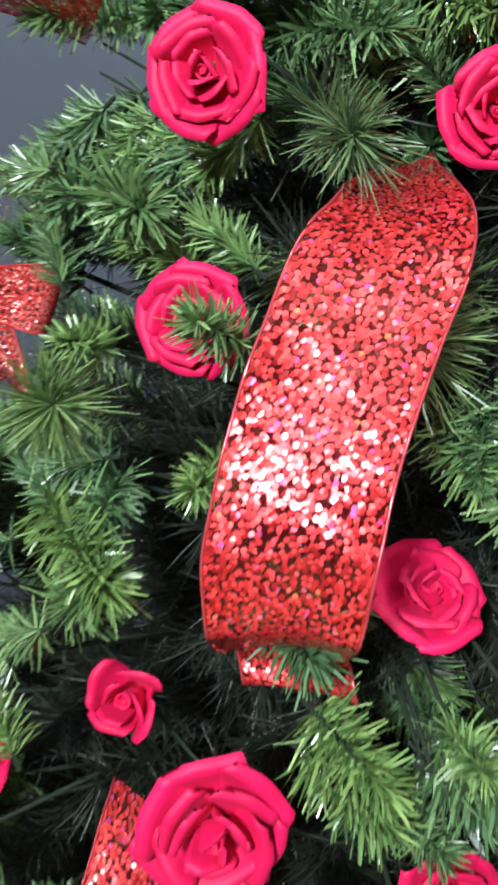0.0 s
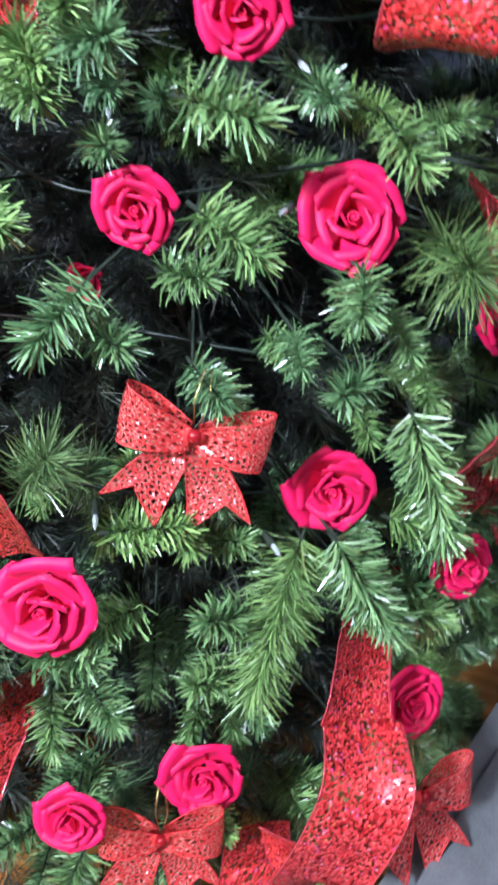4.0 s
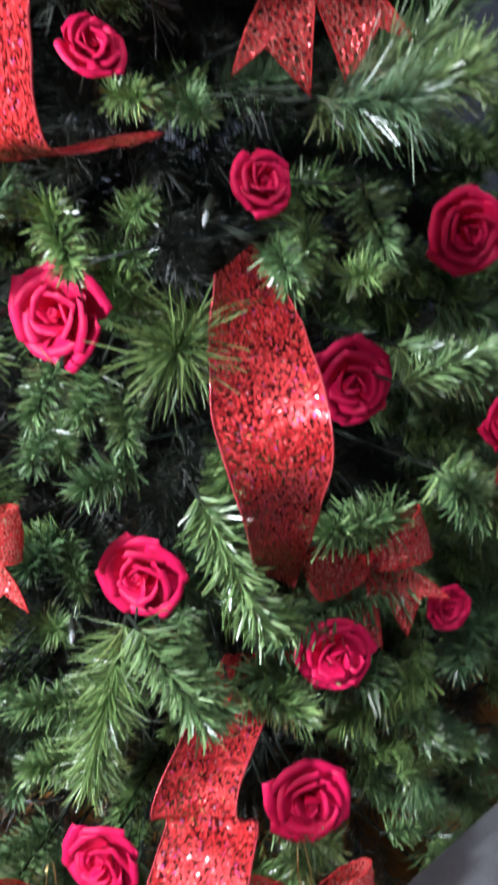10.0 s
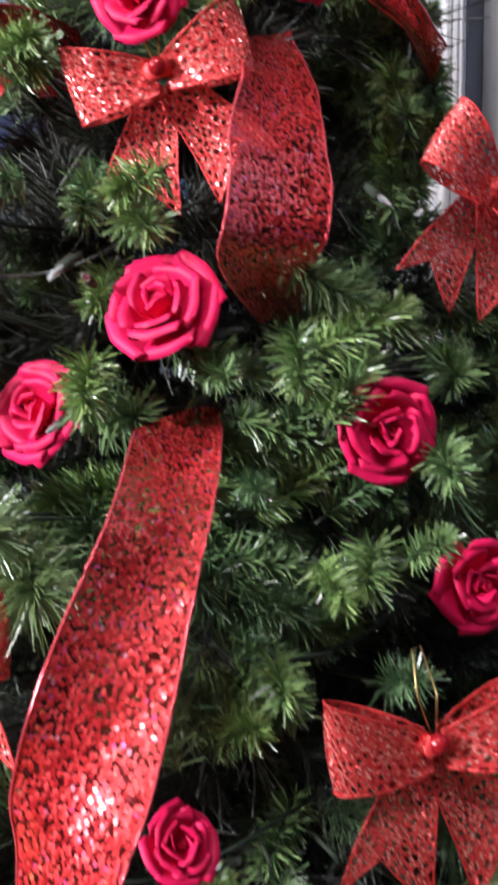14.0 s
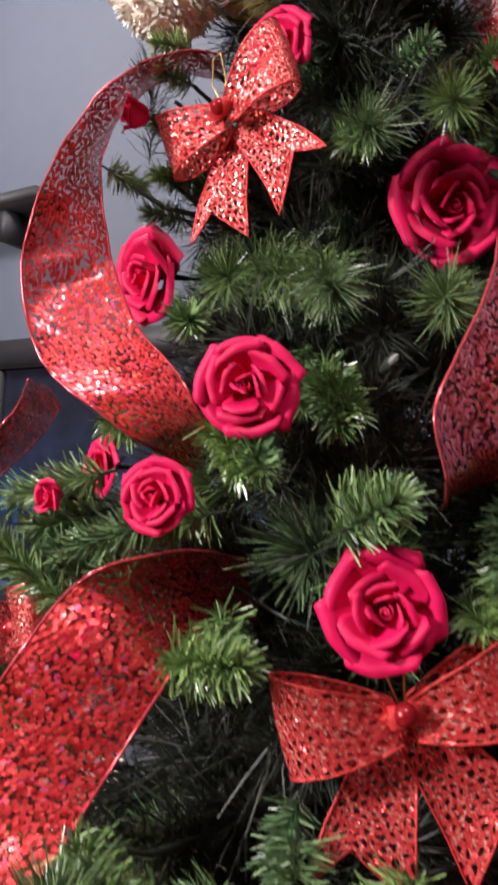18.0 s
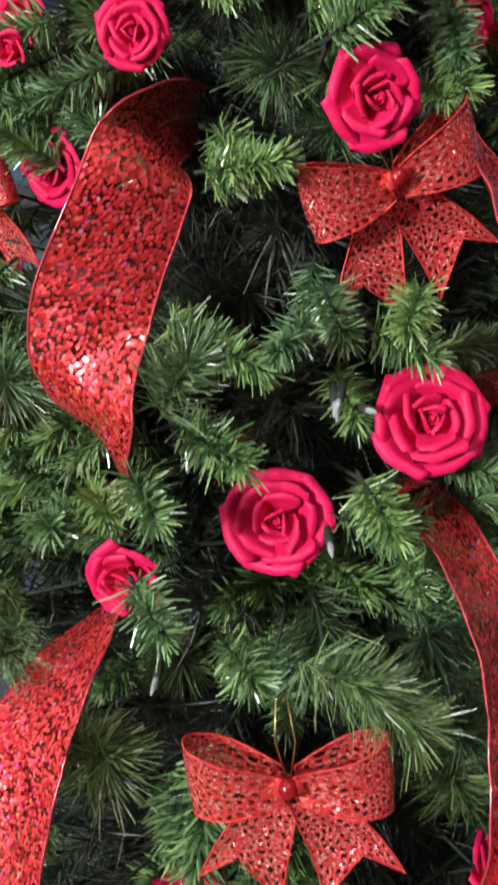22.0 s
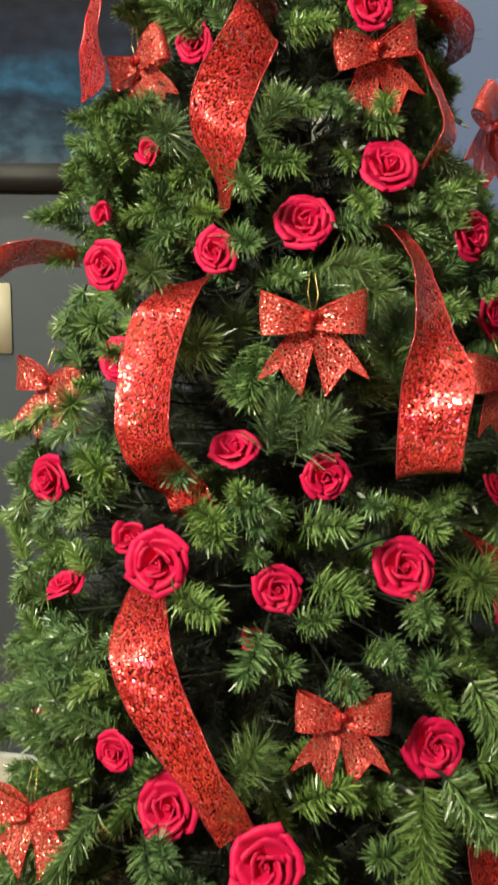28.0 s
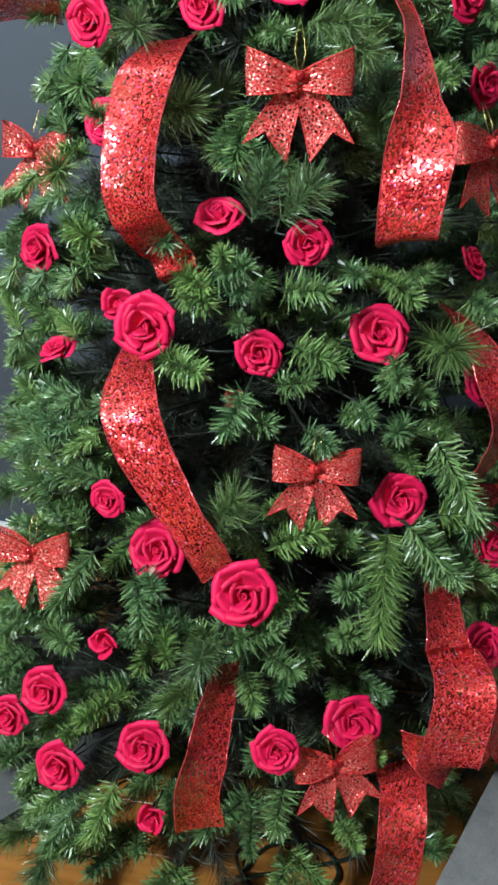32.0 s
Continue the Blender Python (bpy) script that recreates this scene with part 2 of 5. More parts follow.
def floor_material():
    m, nt, b = mat("orange_oak_boards")
    tex, info = nt.nodes.new("ShaderNodeTexCoord"), nt.nodes.new("ShaderNodeObjectInfo")
    mp = nt.nodes.new("ShaderNodeMapping")
    mp.inputs["Scale"].default_value = (1.5, 22, 22)
    nt.links.new(tex.outputs["Object"], mp.inputs["Vector"])
    n1 = node(nt, "ShaderNodeTexNoise", Scale=3.0, Detail=6.0, Distortion=0.8)
    nt.links.new(mp.outputs[0], n1.inputs["Vector"])
    col = ramp(nt, n1.outputs[0], [(0.25, (0.30, 0.115, 0.022)), (0.75, (0.52, 0.235, 0.055))])
    tint = ramp(nt, info.outputs["Random"], [(0, (0.82, 0.8, 0.78)), (1, (1.12, 1.1, 1.05))])
    nt.links.new(mixed(nt, 1.0, col, tint, "MULTIPLY"), b.inputs["Base Color"])
    nt.links.new(bump(nt, n1.outputs[0], 0.2, 0.0006), b.inputs["Normal"])
    b.inputs["Roughness"].default_value = 0.32
    return m


OAK = floor_material()


# ---- mesh helpers ----
def mesh_of(name, bm, material, smooth=True):
    me = bpy.data.meshes.new(name)
    bm.to_mesh(me)
    bm.free()
    if smooth:
        me.shade_smooth()
    me.materials.append(material)
    return me


def part(name, bm, material, parent, label="", smooth=True):
    ob = new(name, bm if isinstance(bm, bpy.types.Mesh) else mesh_of(name, bm, material, smooth))
    ob.parent = parent
    if label:
        ob["label"] = label
    return ob


def box(bm, lo, hi, bevel=0.0):
    c, s = [(a + b) / 2 for a, b in zip(lo, hi)], [b - a for a, b in zip(lo, hi)]
    got = bmesh.ops.create_cube(bm, size=1, matrix=Matrix.Translation(c) @ Matrix.Diagonal((*s, 1)))
    if bevel:
        edges = list({e for v in got["verts"] for e in v.link_edges})
        bmesh.ops.bevel(bm, geom=edges, offset=bevel, segments=2, affect="EDGES")


def tube(bm, pts, radii, sides=6):
    """A tapering tube through pts."""
    rings = []
    for i, p in enumerate(pts):
        d = (Vector(pts[min(i + 1, len(pts) - 1)]) - Vector(pts[max(i - 1, 0)])).normalized()
        u = d.orthogonal().normalized()
        w = d.cross(u)
        rings.append([bm.verts.new(Vector(p) + (u * math.cos(k * 2 * math.pi / sides) + w * math.sin(k * 2 * math.pi / sides)) * radii[i]) for k in range(sides)])
    for a, b in zip(rings, rings[1:]):
        for k in range(sides):
            bm.faces.new((a[k], a[(k + 1) % sides], b[(k + 1) % sides], b[k]))
    bm.faces.new(rings[0][::-1])
    bm.faces.new(rings[-1])


def spline(pts, steps):
    """Catmull-Rom through points of any dimension."""
    pts = [np.array(p, float) for p in pts]
    ext = [2 * pts[0] - pts[1], *pts, 2 * pts[-1] - pts[-2]]
    out = []
    for i in range(1, len(ext) - 2):
        a, b, c, d = ext[i - 1 : i + 3]
        for k in range(steps):
            t = k / steps
            out.append(0.5 * (2 * b + (c - a) * t + (2 * a - 5 * b + 4 * c - d) * t * t + (3 * b - a - 3 * c + d) * t**3))
    return out + [pts[-1]]


# ---- the room ----
def room():
    def wall(name, lo, hi, m, label):
        bm = bmesh.new()
        box(bm, lo, hi)
        tagged(new(name, mesh_of(name, bm, m, False)), label, "wall", kind="structure")
    bm = bmesh.new()
    for lo, hi in (((-2.2, 0), (WX0, 2.4)), ((WX1, 0), (2.4, 2.4)), ((WX0, 0), (WX1, WZ0)), ((WX0, WZ1), (WX1, 2.4))):
        box(bm, (lo[0], WALL_Y, lo[1]), (hi[0], WALL_Y + 0.12, hi[1]))
    tagged(new("wall_north", mesh_of("wall_north", bm, WALL, False)), "plain blue-grey painted wall with a window behind the tree", "wall", kind="structure")
    wall("wall_south", (-2.2, -3.12, 0), (2.4, -3.0, 2.4), WALL, "plain blue-grey painted wall across the room")
    wall("wall_west", (-2.32, -3.12, 0), (-2.2, WALL_Y + 0.12, 2.4), WALL, "plain blue-grey painted side wall")
    wall("wall_east", (2.4, -3.12, 0), (2.52, WALL_Y + 0.12, 2.4), WALL, "plain blue-grey painted side wall")
    bm = bmesh.new()
    box(bm, (-2.32, -3.12, 2.4), (2.52, WALL_Y + 0.12, 2.5))
    tagged(new("ceiling", mesh_of("ceiling", bm, WHITE, False)), "plain white painted ceiling", "ceiling", kind="structure")
    bm = bmesh.new()
    box(bm, (-2.32, -3.12, -0.1), (2.52, WALL_Y + 0.12, -0.004))
    tagged(new("floor", mesh_of("floor", bm, OAK, False)), "glossy orange-brown oak board floor", "floor", kind="structure")


WALL_Y = 1.06
WX0, WX1, WZ0, WZ1 = 0.13, 0.95, 1.19, 2.15
room()

# ---- the tree ----
AX, AY = 0.124, 0.575


def radius(z):
    return 0.533 - 0.271 * z


def outward(p):
    d = Vector((p[0] - AX, p[1] - AY, 0))
    return d.normalized() if d.length > 1e-6 else Vector((0, -1, 0))


decor = []


# ---- roses ----
def petal_mesh(name, foot, rim, half, lip, seed, nu=10, nv=10):
    """One foam petal: a broad plate from its foot (radius, height) out to its rim, curled back along a blunt, slightly pointed edge."""
    rng = random.Random(seed)
    bm = bmesh.new()
    skew, wave, phase, peak = rng.uniform(-0.13, 0.13), rng.uniform(0.03, 0.10), rng.uniform(0, 6), rng.uniform(-0.45, 0.45)
    (r0, z0), (r1, z1) = foot, rim
    slope = Vector((r1 - r0, 0, z1 - z0)).normalized()
    rise = Vector((-slope.z, 0, slope.x))
    long = math.hypot(r1 - r0, z1 - z0)
    sheets = []
    for side in (0, 1):
        grid = []
        for j in range(nv + 1):
            v = j / nv
            row = []
            for i in range(nu + 1):
                u = 2 * i / nu - 1
                wide = half * (0.60 + 0.40 * min(1, v / 0.66) - 0.15 * max(0, (v - 0.66) / 0.34))
                reach = long * (1 - 0.05 * abs(u) + 0.10 * max(0, 1 - abs(u - peak) * 1.1) + skew * u)
                flat = min(v, 0.74) / 0.74
                roll = max(0, v - 0.74) / 0.26 * 1.9
                p = Vector((r0, 0, z0)) + slope * (reach * flat + lip * math.sin(roll)) + rise * (0.16 * long * flat * (1 - flat) * -1.6 - lip * (1 - math.cos(roll)) * 0.8)
                # wraps round the heart, one edge over its neighbour, the other under
                y = u * wide
                p.x -= 0.10 * y * y / max(r1, 0.010)
                p += rise * (0.0026 * u * flat + wave * half * math.sin(2.6 * u + phase) * 0.45 * v)
                if side:
                    p -= rise * 0.0014 * min(1, 1.6 * (1 - v) + 0.15)
                row.append(bm.verts.new((p.x, y, p.z)))
            grid.append(row)
        sheets.append(grid)
    f, b = sheets
    for j in range(nv):
        for i in range(nu):
            bm.faces.new((f[j][i], f[j][i + 1], f[j + 1][i + 1], f[j + 1][i]))
            bm.faces.new((b[j][i], b[j + 1][i], b[j + 1][i + 1], b[j][i + 1]))
    for i in range(nu):
        bm.faces.new((f[nv][i], f[nv][i + 1], b[nv][i + 1], b[nv][i]))
    for j in range(nv):
        bm.faces.new((f[j][0], f[j + 1][0], b[j + 1][0], b[j][0]))
        bm.faces.new((f[j][nu], b[j][nu], b[j + 1][nu], f[j + 1][nu]))
    return mesh_of(name, bm, ROSE)


def bud_mesh():
    """The rolled heart: a short strip wound into a loose spiral."""
    bm = bmesh.new()
    n, rows = 26, []
    for i in range(n + 1):
        t = i / n
        a, r = t * 1.35 * 2 * math.pi, 0.0002 + 0.0036 * t
        h = 0.0290 - 0.003 * t
        rows.append([bm.verts.new(((r + d) * math.cos(a), (r + d) * math.sin(a), z)) for d, z in ((0, 0.006), (0.0003, h * 0.85), (0.0010, h), (0.0019, h - 0.0005), (0.0013, h * 0.8), (0.0010, 0.006))])
    for p, q in zip(rows, rows[1:]):
        for k in range(5):
            bm.faces.new((p[k], p[k + 1], q[k + 1], q[k]))
    tube(bm, [(0, 0, 0.008), (0.0003, 0, 0.020), (0, 0.0002, 0.0262), (0.0002, 0, 0.0272)], [0.0042, 0.0034, 0.0018, 0.0006], 8)
    return mesh_of("bud", bm, ROSE)


def stem_mesh():
    bm = bmesh.new()
    tube(bm, [(0, 0, 0.004), (0.001, 0.002, -0.03), (0.003, 0.001, -0.07)], [0.004, 0.0016, 0.0014], 6)
    return mesh_of("stem", bm, STEM)


BUD, ROSE_STEM = bud_mesh(), stem_mesh()
PETALS = [[petal_mesh("petal", *dims, 10 * k + s) for s in range(5)] for k, dims in enumerate((
    ((0.0024, 0.008), (0.0066, 0.0292), 0.0080, 0.0024), ((0.004, 0.010), (0.0128, 0.0275), 0.0132, 0.0034),
    ((0.007, 0.010), (0.0208, 0.0240), 0.0190, 0.0046), ((0.011, 0.007), (0.0295, 0.0175), 0.0232, 0.0056)))]


def build_rose(seed, rings):
    rng = random.Random(seed)
    rose = new("rose")
    part("bud", BUD, ROSE, rose)
    part("stem", ROSE_STEM, STEM, rose, "green wire stem")
    turn = 0.0
    for k, count in enumerate(rings):
        turn += 0.6
        for i in range(count):
            p = part("petal", PETALS[k][rng.randrange(5)], ROSE, rose)
            a = turn + (i + rng.uniform(-0.16, 0.16)) * 2 * math.pi / count
            s = rng.uniform(0.92, 1.07)
            p.matrix_basis = Matrix.Rotation(a, 4, "Z") @ Matrix.Rotation(rng.uniform(-0.10, 0.07), 4, "Y") @ Matrix.Rotation(rng.uniform(-0.10, 0.10), 4, "X") @ Matrix.Diagonal((s, s, s, 1))
    tagged(rose, "hot-pink-red foam rose with rolled petals, tucked into the tree", "artificial rose", "roses on the tree")
    return rose


ROSES = [build_rose(1, (3, 4, 5, 6)), build_rose(2, (3, 3, 5, 6)), build_rose(3, (3, 4, 4, 6)), build_rose(5, (2, 4, 5, 5))]
SMALL_ROSE = build_rose(4, (3, 4))
tagged(SMALL_ROSE, "small half-open red foam rosebud among the needles", "artificial rose", "roses on the tree")
used = set()


def facing(p, n, spin):
    """A pose at p whose z points along n."""
    q = Vector(n).normalized().to_track_quat("Z", "Y")
    return Matrix.Translation(p) @ q.to_matrix().to_4x4() @ Matrix.Rotation(spin, 4, "Z")


def rose(x, y, z, size=0.062, yaw=0.0, up=0.15, back=0.012, small=False):
    """A rose whose face centre is at x, y, z; yaw and up turn its face from straight outwards."""
    p = Vector((x, y, z))
    out = outward(p)
    n = (Matrix.Rotation(radians(yaw), 3, "Z") @ out + Vector((0, 0, up))).normalized()
    rng = random.Random(int(1000 * (abs(x) + 3 * abs(y) + 7 * z)))
    src = SMALL_ROSE if small else ROSES[rng.randrange(4)]
    s = size / (0.042 if small else 0.077)
    m = facing(p - n * 0.020 * s, n, rng.uniform(0, 6.28))
    if src in used:
        ob = copy_thing(src, m)
    else:
        used.add(src)
        ob = src
    ob.matrix_basis = m @ Matrix.Diagonal((s, s, s, 1))
    decor.append((p, size * 0.55, n))
    return ob


# ---- bows ----
def uv_faces(bm, rows, flip=False):
    """Faces over rows of (vertex, u, v), with their uv in metres."""
    layer = bm.loops.layers.uv.verify()
    for p, q in zip(rows, rows[1:]):
        for (a, *ta), (b, *tb), (c, *tc), (d, *td) in zip(p, p[1:], q[1:], q):
            f = bm.faces.new((a, b, c, d))
            for loop, t in zip(f.loops, (ta, tb, tc, td)):
                loop[layer].uv = t


def loop_mesh(side, seed):
    """One flared loop of the bow: out along x in front and back behind, open at top and bottom."""
    bm = bmesh.new()
    rows, n = [], 22
    rng = random.Random(seed)
    off = rng.uniform(0, 5)
    for i in range(n + 1):
        t = i / n
        a = (t - 0.5) * 2
        reach = 0.049 * (1 - abs(a) ** 2.4)
        x = side * (0.003 + reach)
        y = -0.0105 * math.sin(a * math.pi / 2 * 1.0) * (0.35 + 0.9 * min(1, reach / 0.03)) + 0.004
        half = 0.0085 + 0.0125 * (reach / 0.049) ** 0.8
        lift = 0.008 * (reach / 0.049)
        row = []
        for j in range(7):
            v = j / 3 - 1
            row.append((bm.verts.new((x * (1 - 0.03 * v * v), -y - 0.0015 * v * v, lift + v * half)), off + t * 0.11, v * half))
        rows.append(row)
    uv_faces(bm, rows)
    return mesh_of("loop", bm, LATTICE)


def tail_mesh(side, seed):
    """One tail: runs down and outwards, flares, and ends in a notch."""
    bm = bmesh.new()
    rows, n = [], 14
    off = random.Random(seed).uniform(0, 5)
    for i in range(n + 1):
        t = i / n
        half = 0.0095 + 0.0135 * t
        cx, cz = side * (0.003 + 0.030 * t), -0.003 - 0.057 * t
        row = []
        for j in range(9):
            v = j / 4 - 1
            notch = 0.014 * (1 - abs(v)) * max(0, (t - 0.55) / 0.45)
            spread = 0.006 * abs(v) * max(0, (t - 0.7) / 0.3)
            row.append((bm.verts.new((cx + v * half * 0.93, 0.004 - 0.011 * t * t - 0.002 * v * v - 0.002 * math.sin(4 * t + side), cz + notch - spread + side * v * half * 0.38)), off + t * 0.06, v * half))
        rows.append(row)
    uv_faces(bm, rows)
    return mesh_of("tail", bm, LATTICE)


def rim_of(me, name):
    """A thin raised glitter rim along the open edges of a sheet."""
    bm = bmesh.new()
    bm.from_mesh(me)
    edge_next = {}
    for e in bm.edges:
        if e.is_boundary:
            a, b = e.verts
            edge_next.setdefault(a.index, []).append(b.index)
            edge_next.setdefault(b.index, []).append(a.index)
    co = {v.index: v.co.copy() for v in bm.verts}
    bm.free()
    out, seen = bmesh.new(), set()
    for first in edge_next:
        if first in seen:
            continue
        chain, here = [first], first
        seen.add(first)
        while True:
            step = [k for k in edge_next[here] if k not in seen]
            if not step:
                break
            here = step[0]
            seen.add(here)
            chain.append(here)
        pts = [co[k] for k in chain] + [co[first]]
        if len(pts) > 3:
            tube(out, pts, [0.0006] * len(pts), 4)
    return mesh_of(name, out, RIM)


def build_bow():
    bow = new("bow")
    for name, make in (("loop", loop_mesh), ("tail", tail_mesh)):
        for side in (-1, 1):
            sheet = part(name, make(side, 7 + side), LATTICE, bow, "red glitter lattice with cut-out holes")
            part("rim", rim_of(sheet.data, "rim"), RIM, sheet)
    bm = bmesh.new()
    bmesh.ops.create_uvsphere(bm, u_segments=16, v_segments=10, radius=0.0052, matrix=Matrix.Translation((0, -0.012, 0.004)))
    part("bead", bm, BEAD, bow, "glossy red bead")
    bm = bmesh.new()
    tube(bm, [(-0.006, -0.003, 0.004), (-0.005, -0.010, 0.003), (0.005, -0.010, 0.003), (0.006, -0.003, 0.004)], [0.004, 0.005, 0.005, 0.004], 8)
    part("knot", bm, RIM, bow)
    bm = bmesh.new()
    tube(bm, [(-0.001, -0.006, 0.006), (-0.005, -0.003, 0.025), (-0.003, 0.004, 0.045), (0.002, 0.006, 0.046), (0.005, -0.002, 0.024), (0.001, -0.006, 0.006)], [0.0005] * 6, 5)
    part("thread", bm, GOLD, bow, "thin gold hanging thread")
    return tagged(bow, "red glitter lattice bow with a bead and gold hanging thread", "bow", "bows on the tree")


RIM = plain("red_glitter_rim", (0.60, 0.040, 0.040), 0.35, 0.3, 1500, 0.5, 0.0006)
BOW = build_bow()
bows_made = []


def bow(x, y, z, width=0.096, yaw=0.0, up=0.0, tilt=0.0):
    """A bow with its knot at x, y, z, turned and tilted from straight outwards."""
    p = Vector((x, y, z))
    n = (Matrix.Rotation(radians(yaw), 3, "Z") @ outward(p) + Vector((0, 0, up))).normalized()
    right = Vector((0, 0, 1)).cross(n).normalized()
    top = n.cross(right)
    turn = Matrix((right, -n, top)).transposed().to_4x4()
    s = width / 0.104
    m = Matrix.Translation(p + n * -0.004) @ turn @ Matrix.Rotation(radians(-tilt), 4, "Y")
    ob = copy_thing(BOW, m) if bows_made else BOW
    bows_made.append(ob)
    ob.matrix_basis = m @ Matrix.Diagonal((s, s, s, 1))
    if abs(tilt) > 25:
        for child in ob.children:
            if child.name.startswith("tail"):
                child.matrix_basis = Matrix.Rotation(radians(0.62 * tilt), 4, "Y")
    for dx, dz in ((-0.035, 0.008), (0.035, 0.008), (-0.02, -0.03), (0.02, -0.03), (0, 0)):
        decor.append((m @ Vector((dx * s, 0, dz * s)), 0.022 * s, n))


# ---- ribbons ----
def ribbon(points, bulge=-0.0036):
    """A wired ribbon; each point gives its middle and its half-width, bulge how far its middle stands out."""
    rows = spline(points, 9)
    band, run, bm = [], 0.0, bmesh.new()
    off = random.Random(int(1e4 * abs(points[0][0] + points[0][2]))).uniform(0, 4)
    left, right = [], []
    for i, r in enumerate(rows):
        c, h = Vector(r[:3]), Vector(r[3:])
        if i:
            run += (c - Vector(rows[i - 1][:3])).length
        along = (Vector(rows[min(i + 1, len(rows) - 1)][:3]) - Vector(rows[max(i - 1, 0)][:3])).normalized()
        h = h.normalized() * min(0.032, max(h.length, 0.024))
        n = along.cross(h).normalized()
        if n.dot(outward(c)) < 0:
            n = -n
        row = []
        for j in range(9):
            v = j / 4 - 1
            w = n * (bulge * (1 - v * v) + 0.0007 * math.sin(run * 75 + 2.2 * v + off) + 0.0004 * math.sin(run * 210 - 4 * v))
            row.append((bm.verts.new(c + h * v + w), off + v * 0.0315, run))
        band.append(row)
        left.append(row[0][0].co.copy())
        right.append(row[-1][0].co.copy())
    uv_faces(bm, band)
    ob = new("ribbon")
    part("band", bm, RIBBON, ob, "sheer red ribbon covered with sequins")
    for pts in (left, right):
        bm = bmesh.new()
        tube(bm, pts, [0.0007] * len(pts), 5)
        part("wire_edge", bm, WIRE_RED, ob, "shiny red wired edge")
    tagged(ob, "wide sheer red sequin ribbon with wired edges, looped on the tree", "ribbon", "ribbons on the tree")
    for k in range(0, len(rows), 3):
        p = Vector(rows[k][:3])
        decor.append((p, 0.032, outward(p)))


# each rose: face centre, diameter, turn and rise of its face from straight outwards
rose(-0.044, 0.365, 1.097, 0.050, 25, -0.00)
rose(0.068, 0.367, 1.113, 0.046, 11, -0.01)
rose(0.153, 0.387, 1.144, 0.058, -1, 0.40)
rose(0.321, 0.458, 1.134, 0.052, -16, 0.03)
rose(-0.137, 0.435, 0.855, 0.057, 36, 0.13)
rose(0.100, 0.318, 0.929, 0.049, 5, 1.5)
rose(0.190, 0.273, 0.916, 0.044, -3, 0.09)
rose(0.036, 0.265, 0.826, 0.064, 18, 0.18)
rose(0.149, 0.286, 0.801, 0.049, 2, 0.16)
rose(0.266, 0.294, 0.829, 0.060, -16, 0.45)
rose(-0.076, 0.321, 0.775, 0.044, 0, 2.50)
rose(0.354, 0.374, 0.888, 0.038, 10, 0.7)
rose(0.303, 0.284, 0.654, 0.058, -15, 0.25)
rose(0.047, 0.265, 0.569, 0.066, 13, 0.60)
rose(0.158, 0.173, 0.588, 0.068, 2, 0.38)
rose(0.000, 0.238, 0.642, 0.041, 8, 0.12)
rose(0.007, 0.193, 0.494, 0.033, 14, 0.31, small=True)
rose(-0.069, 0.199, 0.408, 0.057, 22, 0.41)
rose(-0.121, 0.212, 0.352, 0.050, 22, 0.38)
rose(-0.044, 0.165, 0.334, 0.058, 13, 0.32)
rose(0.048, 0.192, 0.352, 0.062, 13, 0.48)
rose(0.202, 0.145, 0.420, 0.050, -2, 0.41)
rose(0.280, 0.215, 0.410, 0.062, -11, 0.40)
rose(0.074, 0.130, 0.316, 0.033, 9, 0.46, small=True)
rose(0.417, 0.293, 0.471, 0.062, -10, 0.59)
rose(0.232, 0.397, 1.197, 0.057, -16, 0.55)
rose(0.208, 0.419, 1.345, 0.045, -2, 0.04)
rose(0.026, 0.450, 1.323, 0.042, 25, -0.03)
rose(-0.002, 0.387, 1.207, 0.028, 16, -0.04, small=True)
rose(-0.050, 0.385, 1.147, 0.026, 13, -0.01, small=True)
rose(0.144, 0.416, 1.430, 0.044, 14, -0.09)
rose(0.181, 0.542, 1.543, 0.063, -21, -0.21)
rose(0.018, 0.493, 1.512, 0.055, 38, -0.18)
rose(0.106, 0.484, 1.623, 0.038, 9, -0.13)
rose(0.030, 0.464, 1.592, 0.023, 0, 0.00, small=True)
rose(0.247, 0.512, 1.374, 0.036, -19, -0.16)
rose(0.354, 0.501, 1.050, 0.050, -22, 0.11)
rose(0.268, 0.354, 0.955, 0.037, 25, 0.9)
rose(0.433, 0.510, 0.821, 0.056, -39, 0.23)
rose(0.390, 0.422, 0.744, 0.058, -21, 0.29)
rose(0.469, 0.428, 0.564, 0.035, -24, 0.44)
rose(0.417, 0.337, 0.582, 0.054, -14, 0.48)
rose(-0.026, 0.352, 1.004, 0.048, 17, 0.13)
rose(-0.010, 0.337, 0.823, 0.039, 11, 0.33, small=True)
rose(0.093, 0.424, 1.384, 0.035, 26, -0.01)
rose(0.007, 0.480, 1.402, 0.037, 30, 0.01)
rose(0.030, 0.422, 1.382, 0.018, 27, 0.02, small=True)
rose(0.353, 0.587, 1.120, 0.027, -15, 0.02)
rose(0.486, 0.470, 0.711, 0.043, -23, 0.18)
rose(0.127, 0.282, 0.751, 0.025, 2, 0.14, small=True)

